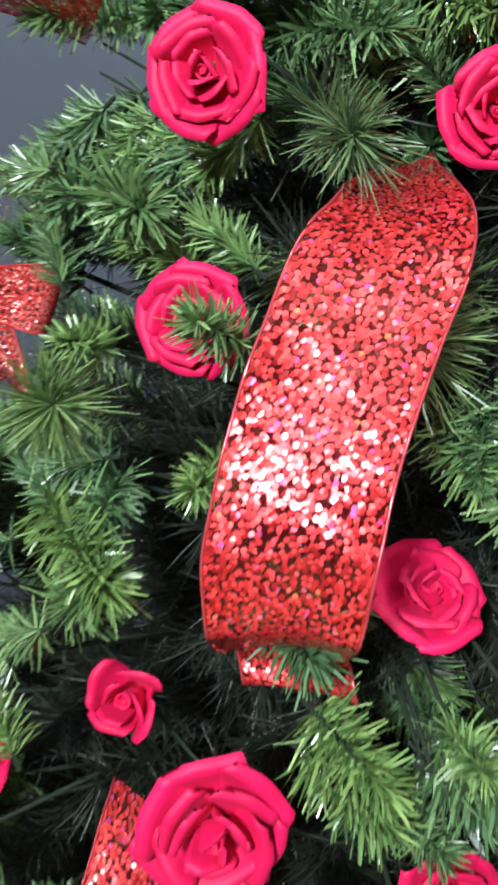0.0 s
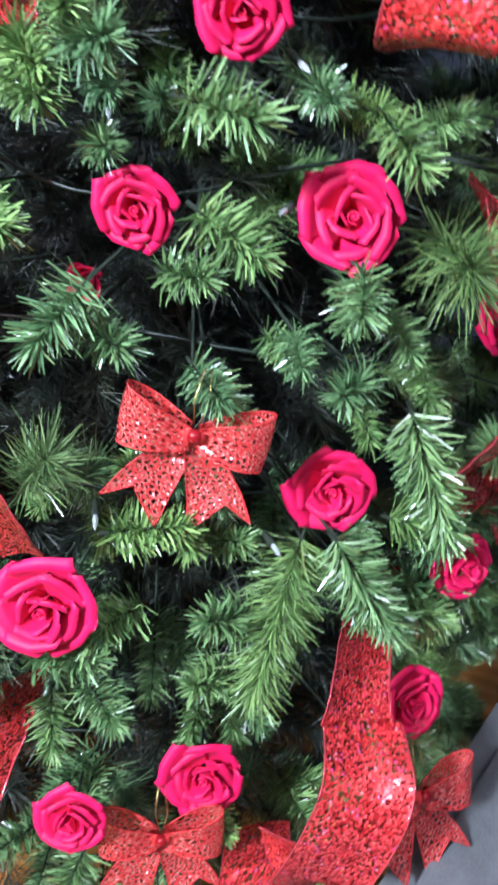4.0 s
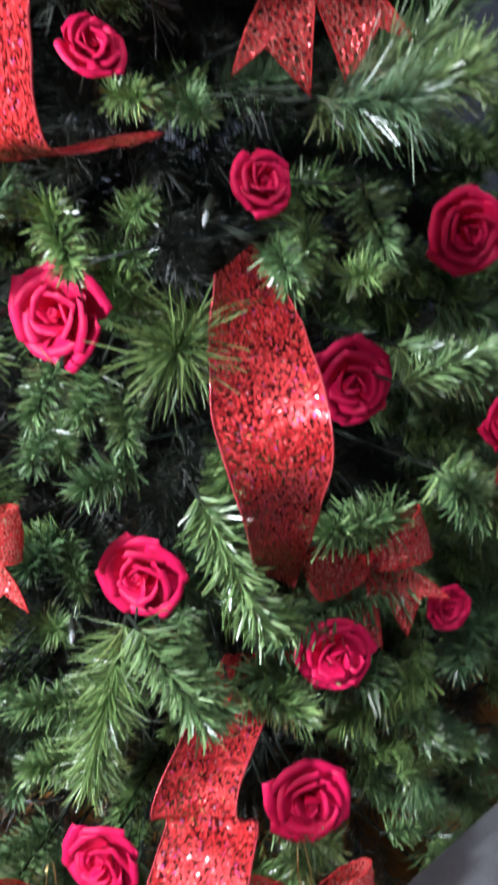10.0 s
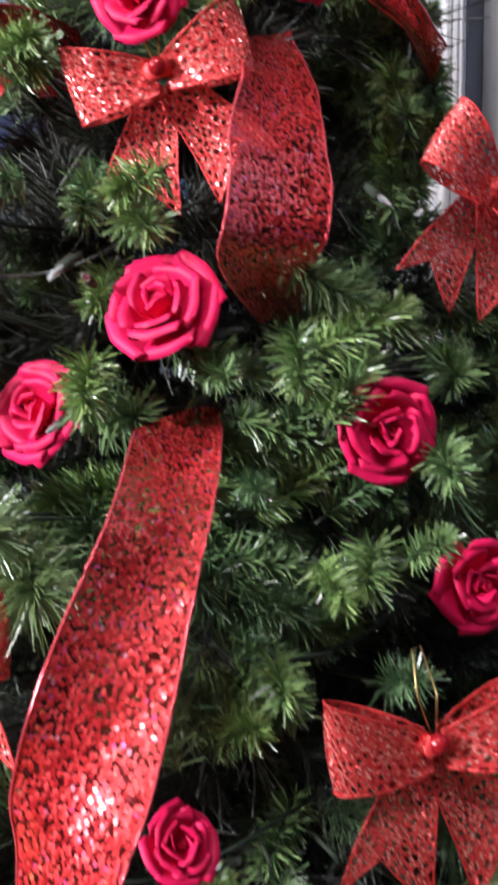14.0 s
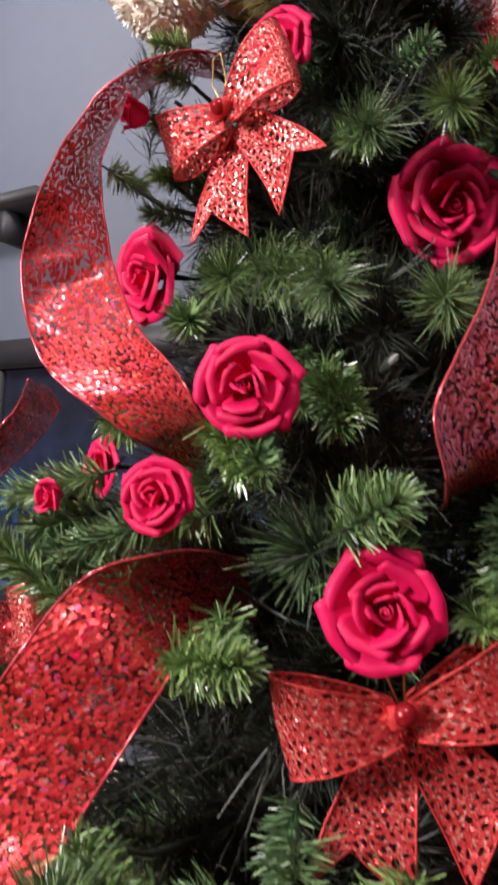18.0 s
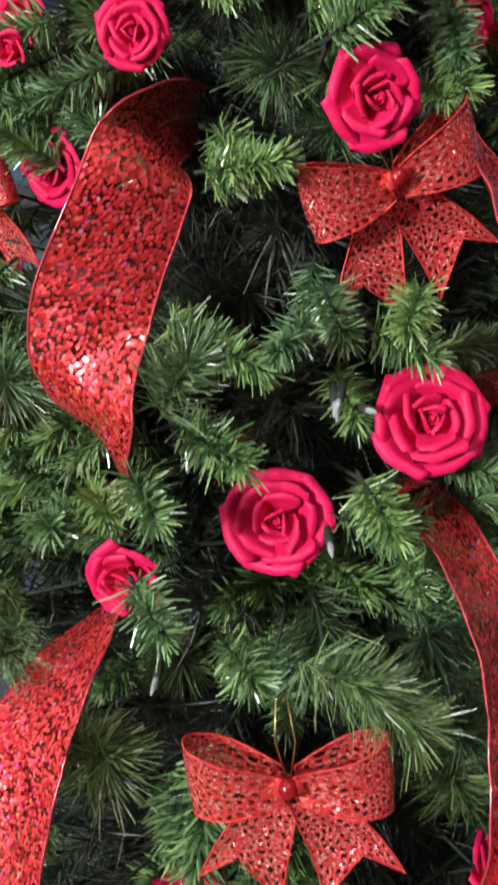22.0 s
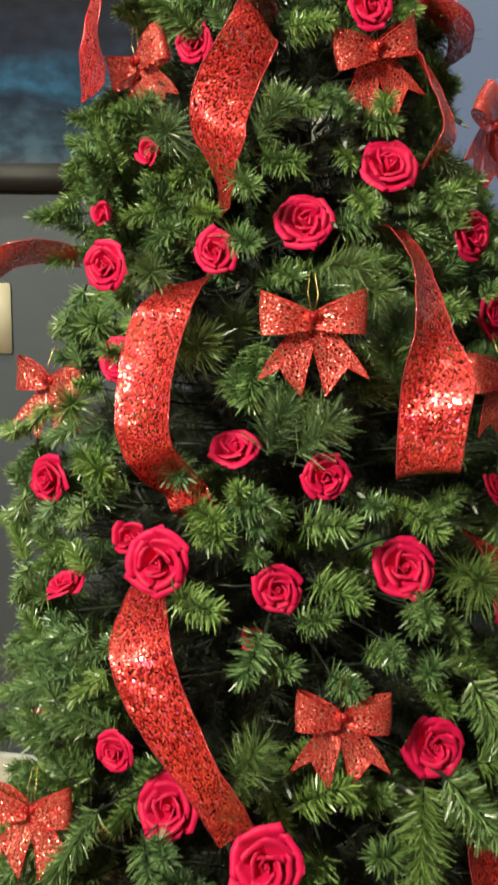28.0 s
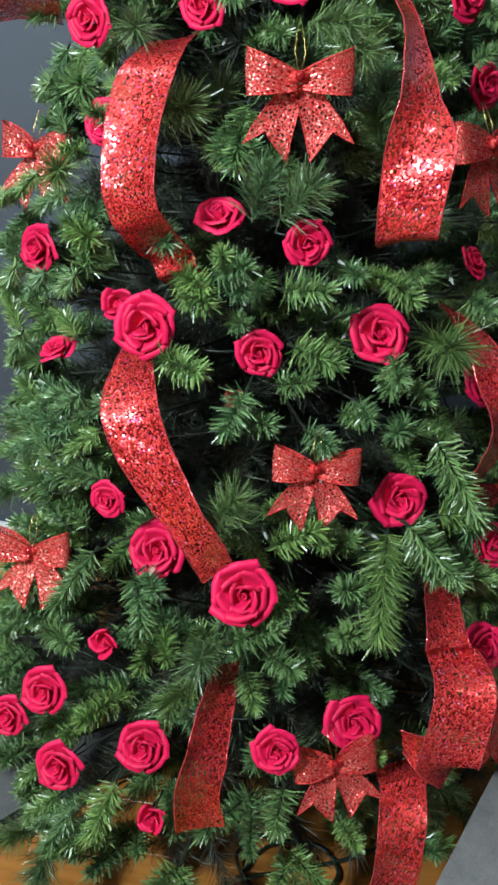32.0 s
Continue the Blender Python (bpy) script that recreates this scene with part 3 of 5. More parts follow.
# each bow: knot, width, turn and rise of its face, tilt in its plane
bow(0.172, 0.297, 1.054, 0.097, -2, 0.02, 2)
bow(0.217, 0.227, 0.706, 0.087, -4, 0.18, -2)
bow(-0.148, 0.477, 0.959, 0.099, 51, 0.09, -1)
bow(-0.090, 0.247, 0.560, 0.092, 23, 0.28, 7)
bow(0.359, 0.427, 0.995, 0.100, -16, 0.18, 4)
bow(0.264, 0.175, 0.386, 0.092, -5, 0.26, 8)
bow(0.214, 0.426, 1.307, 0.092, 1, -0.08, 15)
bow(-0.038, 0.473, 1.306, 0.092, 26, -0.09, 16)
bow(0.088, 0.470, 1.581, 0.090, 12, -0.15, 20)
bow(0.341, 0.541, 1.250, 0.092, -26, -0.08, -34)
bow(0.419, 0.390, 0.625, 0.092, -16, 0.36, 11)
bow(0.439, 0.243, 0.434, 0.096, -7, 0.59, -2)

# each ribbon: middle and half-width, point by point along it
ribbon([
    (0.042, 0.383, 1.086, 0.015, 0.028, 0.005),
    (0.039, 0.328, 1.075, 0.024, 0.001, 0.004),
    (0.033, 0.300, 1.059, 0.028, -0.006, 0.003),
    (0.029, 0.284, 1.037, 0.028, -0.005, 0.004),
    (0.026, 0.271, 1.014, 0.028, -0.005, 0.005),
    (0.025, 0.259, 0.989, 0.027, -0.006, 0.009),
    (0.027, 0.249, 0.962, 0.026, -0.008, 0.011),
    (0.033, 0.250, 0.934, 0.023, -0.010, 0.013),
    (0.041, 0.280, 0.908, 0.022, -0.010, 0.012),
    (0.052, 0.312, 0.885, 0.022, -0.010, 0.010),
    (0.060, 0.309, 0.869, 0.022, -0.010, 0.010),
    (0.068, 0.345, 0.852, 0.022, -0.010, 0.008),
])
ribbon([
    (0.102, 0.498, 1.341, -0.011, 0.025, -0.016),
    (0.103, 0.457, 1.342, -0.006, 0.023, -0.019),
    (0.098, 0.421, 1.336, 0.002, 0.023, -0.019),
    (0.099, 0.402, 1.331, 0.014, 0.019, -0.012),
    (0.098, 0.389, 1.316, 0.021, 0.019, -0.006),
    (0.089, 0.382, 1.297, 0.025, 0.018, -0.002),
    (0.078, 0.374, 1.272, 0.027, 0.015, -0.001),
    (0.072, 0.366, 1.247, 0.028, 0.006, 0.001),
    (0.072, 0.359, 1.225, 0.027, -0.010, 0.003),
    (0.077, 0.361, 1.209, 0.023, -0.018, 0.006),
    (0.077, 0.373, 1.186, 0.014, -0.025, 0.007),
    (0.075, 0.388, 1.163, 0.011, -0.027, 0.008),
    (0.070, 0.406, 1.146, 0.010, -0.027, 0.008),
], 0.004)
ribbon([
    (0.016, 0.312, 0.786, 0.022, -0.021, 0.007),
    (0.019, 0.268, 0.766, 0.028, -0.008, 0.009),
    (0.026, 0.242, 0.743, 0.030, -0.002, 0.008),
    (0.042, 0.228, 0.709, 0.030, -0.002, 0.008),
    (0.064, 0.216, 0.678, 0.028, -0.007, 0.010),
    (0.089, 0.204, 0.648, 0.024, -0.012, 0.014),
    (0.110, 0.204, 0.618, 0.022, -0.014, 0.017),
    (0.126, 0.218, 0.577, 0.020, -0.013, 0.021),
])
ribbon([
    (0.139, 0.210, 0.472, 0.009, 0.023, -0.014),
    (0.138, 0.151, 0.460, 0.015, 0.020, -0.015),
    (0.135, 0.110, 0.427, 0.018, 0.017, -0.015),
    (0.129, 0.103, 0.388, 0.020, 0.016, -0.011),
    (0.131, 0.113, 0.328, 0.023, 0.015, -0.006),
])
ribbon([
    (0.212, 0.435, 1.134, -0.003, 0.028, 0.001),
    (0.236, 0.404, 1.140, 0.004, 0.028, 0.001),
    (0.262, 0.361, 1.114, 0.008, 0.025, -0.001),
    (0.273, 0.325, 1.080, 0.012, 0.023, -0.003),
    (0.280, 0.298, 1.048, 0.018, 0.019, -0.003),
    (0.283, 0.279, 1.019, 0.028, 0.006, 0.002),
    (0.283, 0.270, 0.994, 0.031, -0.005, 0.007),
    (0.281, 0.266, 0.967, 0.029, -0.007, 0.010),
    (0.280, 0.270, 0.926, 0.027, -0.006, 0.007),
    (0.282, 0.317, 0.913, 0.026, -0.006, 0.006),
    (0.284, 0.372, 0.905, 0.021, -0.015, 0.008),
])
ribbon([
    (0.236, 0.489, 1.338, -0.005, 0.029, 0.008),
    (0.258, 0.464, 1.307, 0.001, 0.031, 0.005),
    (0.273, 0.440, 1.277, 0.006, 0.031, 0.002),
    (0.284, 0.425, 1.250, 0.008, 0.031, 0.000),
    (0.287, 0.414, 1.227, 0.007, 0.031, -0.001),
    (0.275, 0.422, 1.209, 0.002, 0.031, -0.002),
    (0.251, 0.474, 1.185, -0.006, 0.030, -0.001),
])
ribbon([
    (0.172, 0.583, 1.704, 0.017, -0.015, -0.006),
    (0.239, 0.537, 1.576, 0.019, 0.000, -0.004),
    (0.244, 0.516, 1.530, 0.016, 0.021, -0.002),
    (0.243, 0.492, 1.483, 0.013, 0.030, -0.003),
    (0.240, 0.471, 1.448, 0.012, 0.030, -0.005),
    (0.232, 0.451, 1.415, 0.008, 0.031, -0.003),
    (0.227, 0.462, 1.398, 0.003, 0.029, 0.007),
    (0.206, 0.502, 1.390, 0.001, 0.027, 0.009),
])
ribbon([
    (0.056, 0.507, 1.633, -0.015, 0.021, 0.007),
    (0.040, 0.480, 1.625, -0.015, 0.021, 0.007),
    (0.028, 0.458, 1.604, -0.014, 0.022, 0.007),
    (0.020, 0.444, 1.577, -0.011, 0.023, 0.009),
    (0.014, 0.437, 1.544, -0.003, 0.024, 0.009),
    (0.018, 0.434, 1.500, 0.011, 0.020, 0.008),
    (0.044, 0.426, 1.457, 0.024, 0.007, 0.008),
    (0.080, 0.421, 1.431, 0.028, -0.006, 0.007),
    (0.092, 0.435, 1.415, 0.025, -0.015, 0.007),
    (0.083, 0.471, 1.407, 0.020, -0.022, 0.005),
])
ribbon([
    (-0.002, 0.444, 1.437, -0.013, 0.024, -0.003),
    (-0.044, 0.476, 1.431, -0.013, 0.024, -0.003),
    (-0.063, 0.473, 1.410, -0.015, 0.023, -0.004),
    (-0.070, 0.457, 1.387, -0.016, 0.022, -0.005),
    (-0.078, 0.449, 1.361, -0.016, 0.022, -0.005),
    (-0.082, 0.448, 1.336, -0.017, 0.022, -0.005),
    (-0.085, 0.449, 1.319, -0.017, 0.022, -0.005),
    (-0.083, 0.454, 1.294, -0.019, 0.021, -0.005),
    (-0.084, 0.457, 1.274, -0.020, 0.020, -0.006),
])
ribbon([
    (0.331, 0.380, 0.838, -0.004, 0.030, -0.003),
    (0.359, 0.348, 0.818, 0.012, 0.028, -0.002),
    (0.377, 0.325, 0.804, 0.020, 0.023, -0.002),
    (0.389, 0.308, 0.789, 0.026, 0.017, -0.001),
    (0.398, 0.298, 0.769, 0.025, 0.016, -0.005),
    (0.399, 0.298, 0.740, 0.016, 0.021, -0.011),
    (0.391, 0.312, 0.697, 0.008, 0.024, -0.017),
    (0.372, 0.339, 0.629, 0.003, 0.021, -0.022),
])
ribbon([
    (0.361, 0.335, 0.560, 0.019, 0.018, -0.007),
    (0.362, 0.275, 0.542, 0.020, 0.017, -0.007),
    (0.365, 0.236, 0.532, 0.021, 0.015, -0.007),
    (0.369, 0.222, 0.519, 0.024, 0.014, -0.004),
    (0.375, 0.232, 0.507, 0.027, 0.013, -0.002),
    (0.382, 0.210, 0.504, 0.029, 0.010, 0.000),
    (0.387, 0.186, 0.495, 0.031, 0.008, 0.000),
    (0.384, 0.166, 0.468, 0.032, 0.006, 0.000),
    (0.378, 0.160, 0.416, 0.032, 0.006, 0.000),
    (0.388, 0.191, 0.391, 0.010, 0.012, 0.022),
    (0.358, 0.173, 0.414, 0.004, 0.000, 0.026),
    (0.330, 0.179, 0.425, -0.004, -0.010, 0.024),
])
ribbon([
    (0.335, 0.235, 0.340, 0.024, 0.015, 0.000),
    (0.339, 0.190, 0.357, 0.024, 0.014, 0.000),
    (0.340, 0.153, 0.348, 0.025, 0.013, 0.000),
    (0.340, 0.133, 0.335, 0.025, 0.012, 0.000),
    (0.337, 0.118, 0.290, 0.025, 0.012, 0.000),
    (0.331, 0.116, 0.220, 0.026, 0.012, 0.000),
])
ribbon([
    (-0.218, 0.445, 1.076, -0.005, 0.018, -0.019),
    (-0.180, 0.439, 1.100, -0.009, 0.020, -0.015),
    (-0.147, 0.456, 1.109, -0.009, 0.023, -0.013),
    (-0.114, 0.489, 1.103, -0.007, 0.024, -0.011),
])
ribbon([
    (-0.133, 0.382, 0.561, 0.029, -0.012, 0.012),
    (-0.125, 0.364, 0.589, 0.027, -0.014, 0.013),
    (-0.139, 0.400, 0.581, 0.025, -0.017, 0.013),
    (-0.179, 0.499, 0.519, 0.023, -0.019, 0.012),
])
ribbon([
    (0.478, 0.520, 0.650, 0.000, 0.028, -0.004),
    (0.492, 0.452, 0.687, 0.000, 0.028, -0.004),
    (0.513, 0.465, 0.682, 0.000, 0.028, -0.005),
    (0.528, 0.520, 0.655, -0.004, 0.026, -0.008),
    (0.500, 0.580, 0.610, -0.010, 0.022, -0.012),
])
ribbon([
    (0.255, 0.524, 1.374, -0.010, 0.025, -0.003),
    (0.282, 0.512, 1.360, -0.010, 0.024, -0.003),
    (0.299, 0.527, 1.344, -0.011, 0.024, -0.004),
    (0.298, 0.572, 1.326, -0.013, 0.023, -0.003),
])


# ---- the tree itself ----
def needles(bm, rng, p, d, length, width, bend):
    """One flat needle from p along d."""
    side = d.cross(Vector((rng.uniform(-1, 1), rng.uniform(-1, 1), rng.uniform(-1, 1)))).normalized() * width / 2
    droop = Vector((rng.uniform(-1, 1), rng.uniform(-1, 1), rng.uniform(-1, 1))) * bend * length
    m, e = p + d * length * 0.55 + droop * 0.3, p + d * length + droop
    a, b, c, f, g, h = (bm.verts.new(v) for v in (p - side * 0.8, p + side * 0.8, m + side, m - side, e + side * 0.45, e - side * 0.45))
    bm.faces.new((a, b, c, f))
    bm.faces.new((f, c, g, h))


def twig_slot(me, faces):
    """Gives the first faces of a sprig, its twig, the dark wire material."""
    me.materials.append(STEM)
    for k in range(faces):
        me.polygons[k].material_index = 1
    return me


def fir_sprig(seed, length=0.085, count=150, longs=(0.015, 0.022), widths=(0.0011, 0.0019)):
    """A bottle-brush fir tip along +x, thick to its blunt end."""
    rng = random.Random(seed)
    bm = bmesh.new()
    tube(bm, [(-0.008, 0, 0), (length * 0.5, 0.001, 0.001), (length, 0, 0)], [0.0014, 0.0012, 0.0009], 4)
    twig = len(bm.faces)
    for i in range(count):
        t = ((i + rng.random()) / count) ** 0.9
        a = i * 2.39996 + rng.uniform(-0.4, 0.4)
        lean = 0.38 + 0.5 * t * t + rng.uniform(-0.25, 0.30)
        d = Vector((math.sin(lean), math.cos(lean) * math.cos(a), math.cos(lean) * math.sin(a)))
        long = rng.uniform(*longs) * (1 - 0.15 * t)
        needles(bm, rng, Vector((t * length, 0, 0)), d, long, rng.uniform(*widths), 0.24)
    for i in range(14):
        a = rng.uniform(0, 6.28)
        d = Vector((1, 0.55 * math.cos(a) * rng.random(), 0.55 * math.sin(a) * rng.random())).normalized()
        needles(bm, rng, Vector((length * rng.uniform(0.85, 1.0), 0, 0)), d, rng.uniform(0.012, 0.019), 0.0017, 0.12)
    return twig_slot(mesh_of("sprig", bm, FIR, False), twig)


def pine_sprig(seed, length=0.070, count=430, material=None):
    """A soft tip of long fine needles along +x."""
    rng = random.Random(seed)
    bm = bmesh.new()
    for i in range(count):
        t = 0.25 + 0.75 * ((i + rng.random()) / count) ** 0.7
        a = rng.uniform(0, 2 * math.pi)
        lean = rng.uniform(0.35, 1.25)
        d = Vector((math.sin(lean), math.cos(lean) * math.cos(a), math.cos(lean) * math.sin(a)))
        needles(bm, rng, Vector((t * length, 0, 0)), d, rng.uniform(0.020, 0.034), rng.uniform(0.0006, 0.0010), 0.22)
    return mesh_of("sprig", bm, material or PINE, False)


FIR_TIPS = [fir_sprig(20 + i, 0.044 + 0.007 * i, 250 + 34 * i) for i in range(6)]
PINE_TIPS = [pine_sprig(40 + i) for i in range(4)]
# Inner sprigs in the darkened colour that stands for interior shade.
INNER_TIPS = [pine_sprig(50 + i, 0.10, 170, SHADE_NEEDLES) for i in range(3)]


def blocked(tip, mid):
    for c, r, n in decor:
        for q in (tip, mid, tip.lerp(mid, 0.5), mid.lerp(tip, -0.6)):
            v = q - c
            along = v.dot(n)
            if along > -0.012 and (v - n * along).length < r + 0.014 and along < 0.25:
                return True
    return False


TIPS, TIP_R = [], 0.019


def tip(bx, by, bz, ex, ey, ez, kind):
    TIPS.append(((bx, by, bz), (ex, ey, ez), kind))
    if kind != "bough":
        decor.append((Vector(((bx + ex) / 2, (by + ey) / 2, (bz + ez) / 2)), TIP_R, outward((ex, ey))))


def clear_of(p):
    """True where p hides no rose or bow and lies in no ribbon."""
    for c, r, n in decor:
        v = p - c
        if r == TIP_R:
            continue
        if r == 0.032:
            if v.length < 0.026:
                return False
        else:
            along = v.dot(n)
            if -0.02 < along < 0.12 and (v - n * along).length < r + 0.006:
                return False
    return True


def stand_out(tree, b, e, kind):
    """A branch of its own that carries one well-seen tip."""
    bm = bmesh.new()
    root = Vector((AX, AY, b.z - 0.04))
    if b.z > 1.25:
        root = root.lerp(b, 0.5)
    tube(bm, [root, root.lerp(b, 0.6) - Vector((0, 0, 0.008)), b], [0.0022, 0.0016, 0.0010], 4)
    branch = part("branch", bm, STEM, tree)
    rng = random.Random(int(1e4 * abs(b.x + b.z)))
    d = (e - b)
    long = d.length
    if kind == "bough":
        for f, lean in ((1.0, 0.0), (0.8, 0.75), (0.8, -0.75), (0.45, 0.8), (0.45, -0.8), (0.1, 0.6), (0.1, -0.7)):
            way = (d.normalized() + Vector((0, 0, 1)) * lean + Vector((rng.uniform(-0.3, 0.3), rng.uniform(-0.4, 0.4), rng.uniform(-0.3, 0.3)))).normalized()
            foot = b + d * f - way * 0.06
            if clear_of(foot + way * 0.08) and clear_of(foot + way * 0.05):
                ob = part("sprig", rng.choice(FIR_TIPS), FIR, branch)
                ob.matrix_basis = Matrix.Translation(foot) @ way.to_track_quat("X", "Z").to_matrix().to_4x4() @ Matrix.Rotation(rng.uniform(0, 6.28), 4, "X") @ Matrix.Diagonal((0.8, 0.8, 0.8, 1))
        return
    for k in range(2 if kind == "fir" else 1):
        pick = rng.choice(range(4))
        if kind == "long":
            me, size = LONG_TIP, 0.17
        elif kind == "pine":
            me, size = PINE_TIPS[pick], 0.085
        else:
            want = min(5, max(0, round((long - 0.056) / 0.007)))
            me, size = FIR_TIPS[want], 0.056 + 0.007 * want
        s = min(1.3, max(0.95 if kind == "pine" else 0.7, long / size)) * (1.0 if b.z < 1.05 else 0.84 if b.z < 1.25 else 0.68)
        foot, way = b.copy(), d.normalized()
        if k:
            way = (way + Vector((rng.uniform(-0.6, 0.6), rng.uniform(-0.3, 0.3), rng.uniform(-0.6, 0.6)))).normalized()
            foot -= d * 0.3
            s *= 0.8
            if blocked(foot + way * 0.08 * s, foot + way * 0.05 * s):
                continue
        ob = part("sprig", me, FIR, branch)
        ob.matrix_basis = Matrix.Translation(foot) @ way.to_track_quat("X", "Z").to_matrix().to_4x4() @ Matrix.Rotation(rng.uniform(0, 6.28), 4, "X") @ Matrix.Diagonal((s, 1.1 * s, 1.1 * s, 1))


LONG_TIP = fir_sprig(60, 0.14, 950, (0.028, 0.042), (0.0008, 0.0013))


def build_tree():
    tree = new("christmas_tree")
    bm = bmesh.new()
    tube(bm, [(AX, AY, 0.02), (AX, AY, 0.6), (AX + 0.004, AY, 1.3), (AX, AY, 1.70)], [0.018, 0.016, 0.012, 0.008], 10)
    part("trunk", bm, BARK, tree, "brown wrapped metal trunk")
    rng = random.Random(5)
    z = 0.19
    while z < 1.72:
        rad = radius(z)
        count = max(11, int(2 * math.pi * rad / 0.118))
        start = rng.uniform(0, 6.28)
        for i in range(count):
            a = start + (i + rng.uniform(-0.28, 0.28)) * 2 * math.pi / count
            out = Vector((math.cos(a), math.sin(a), 0))
            side = Vector((-out.y, out.x, 0))
            behind = out.y > 0.45
            reach = rad * rng.uniform(0.88, 1.06) + 0.015
            zz = z + rng.uniform(-0.03, 0.03)
            rise = rng.uniform(-0.05, 0.2)
            well = rng.random() < (0.38 if z < 0.62 else 0.45 if z < 0.95 else 0.6) and out.y < 0.3 and z < 1.5
            if well:
                reach *= 0.74
            p0 = Vector((AX, AY, zz - reach * rise))
            foot = Vector((AX, AY, zz)) + out * max(reach - 0.105, 0.02)
            bm = bmesh.new()
            mid = p0.lerp(foot, 0.55) + Vector((0, 0, -0.008))
            tube(bm, [p0, mid, foot], [0.0030, 0.0022, 0.0013], 5)
            branch = part("branch", bm, STEM, tree)
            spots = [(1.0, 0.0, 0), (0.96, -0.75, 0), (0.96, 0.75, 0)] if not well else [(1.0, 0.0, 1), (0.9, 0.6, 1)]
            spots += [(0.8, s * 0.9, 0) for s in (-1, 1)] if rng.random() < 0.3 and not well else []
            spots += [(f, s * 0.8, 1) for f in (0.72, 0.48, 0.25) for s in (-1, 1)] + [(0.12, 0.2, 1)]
            if behind:
                spots = spots[:7]
            for f, s, inner in spots:
                base = p0.lerp(foot, f)
                d = out + side * s * rng.uniform(0.6, 1.1) + Vector((0, 0, rng.uniform(-0.4, 0.45)))
                d.normalize()
                pine = rng.random() < (0.45 if inner else 0.2)
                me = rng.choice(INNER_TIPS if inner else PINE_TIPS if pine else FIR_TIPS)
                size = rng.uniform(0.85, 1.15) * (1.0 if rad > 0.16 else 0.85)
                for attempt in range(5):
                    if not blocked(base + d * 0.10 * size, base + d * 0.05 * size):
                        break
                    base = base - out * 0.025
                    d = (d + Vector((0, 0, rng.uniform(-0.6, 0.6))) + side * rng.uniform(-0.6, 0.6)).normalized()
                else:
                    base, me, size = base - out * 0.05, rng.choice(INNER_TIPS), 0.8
                ob = part("sprig", me, FIR, branch)
                m = d.to_track_quat("X", "Z").to_matrix().to_4x4()
                ob.matrix_basis = Matrix.Translation(base) @ m @ Matrix.Rotation(rng.uniform(0, 6.28), 4, "X") @ Matrix.Diagonal((size, size, size, 1))
        z += 0.078 if z < 1.0 else 0.062
    for b, e, kind in TIPS:
        stand_out(tree, Vector(b), Vector(e), kind)
    tagged(tree, "full green artificial christmas tree with mixed fir and pine tips", "christmas tree")
    return tree


# tips that stand out: foot, tip, kind
tip(0.306, 0.383, 0.806, 0.344, 0.281, 0.819, "pine")
tip(0.280, 0.271, 0.811, 0.289, 0.231, 0.798, "fir")
tip(0.253, 0.281, 0.759, 0.266, 0.248, 0.753, "fir")
tip(0.300, 0.295, 0.781, 0.323, 0.267, 0.771, "fir")
tip(0.302, 0.299, 0.733, 0.287, 0.252, 0.739, "fir")
tip(0.333, 0.360, 0.725, 0.351, 0.322, 0.707, "fir")
tip(0.346, 0.351, 0.686, 0.358, 0.304, 0.660, "front")
tip(0.347, 0.309, 0.628, 0.403, 0.313, 0.627, "front")
tip(0.320, 0.275, 0.623, 0.380, 0.258, 0.575, "front")
tip(0.356, 0.295, 0.567, 0.420, 0.303, 0.556, "front")
tip(0.295, 0.271, 0.619, 0.295, 0.198, 0.512, "long")
tip(0.203, 0.256, 0.734, 0.234, 0.228, 0.729, "front")
tip(0.177, 0.227, 0.613, 0.233, 0.216, 0.653, "front")
tip(0.233, 0.260, 0.603, 0.266, 0.243, 0.627, "fir")
tip(0.146, 0.197, 0.512, 0.199, 0.180, 0.553, "fir")
tip(0.159, 0.206, 0.467, 0.178, 0.167, 0.445, "fir")
tip(0.291, 0.219, 0.384, 0.313, 0.190, 0.384, "fir")
tip(0.403, 0.311, 0.417, 0.416, 0.273, 0.416, "fir")
tip(0.425, 0.430, 0.640, 0.402, 0.338, 0.682, "front")
tip(0.413, 0.491, 0.723, 0.504, 0.606, 0.685, "fir")
tip(0.354, 0.434, 0.840, 0.367, 0.386, 0.827, "fir")
tip(0.380, 0.471, 0.817, 0.400, 0.432, 0.818, "fir")
tip(0.267, 0.301, 0.881, 0.300, 0.275, 0.864, "fir")
tip(0.119, 0.346, 1.028, 0.113, 0.297, 0.969, "fir")
tip(0.168, 0.339, 0.981, 0.138, 0.295, 0.961, "fir")
tip(0.152, 0.275, 0.925, 0.188, 0.255, 0.964, "pine")
tip(0.107, 0.264, 0.884, 0.146, 0.233, 0.902, "fir")
tip(0.172, 0.263, 0.874, 0.223, 0.241, 0.880, "fir")
tip(0.227, 0.306, 0.887, 0.243, 0.276, 0.887, "fir")
tip(0.066, 0.294, 0.853, 0.106, 0.256, 0.856, "fir")
tip(0.056, 0.256, 0.798, 0.108, 0.215, 0.798, "fir")
tip(0.169, 0.290, 0.767, 0.205, 0.266, 0.783, "fir")
tip(0.182, 0.293, 0.808, 0.234, 0.269, 0.799, "fir")
tip(0.143, 0.235, 0.778, 0.128, 0.190, 0.747, "fir")
tip(0.136, 0.250, 0.743, 0.175, 0.220, 0.751, "fir")
tip(0.235, 0.309, 0.736, 0.261, 0.283, 0.737, "fir")
tip(0.115, 0.302, 0.826, 0.136, 0.269, 0.837, "fir")
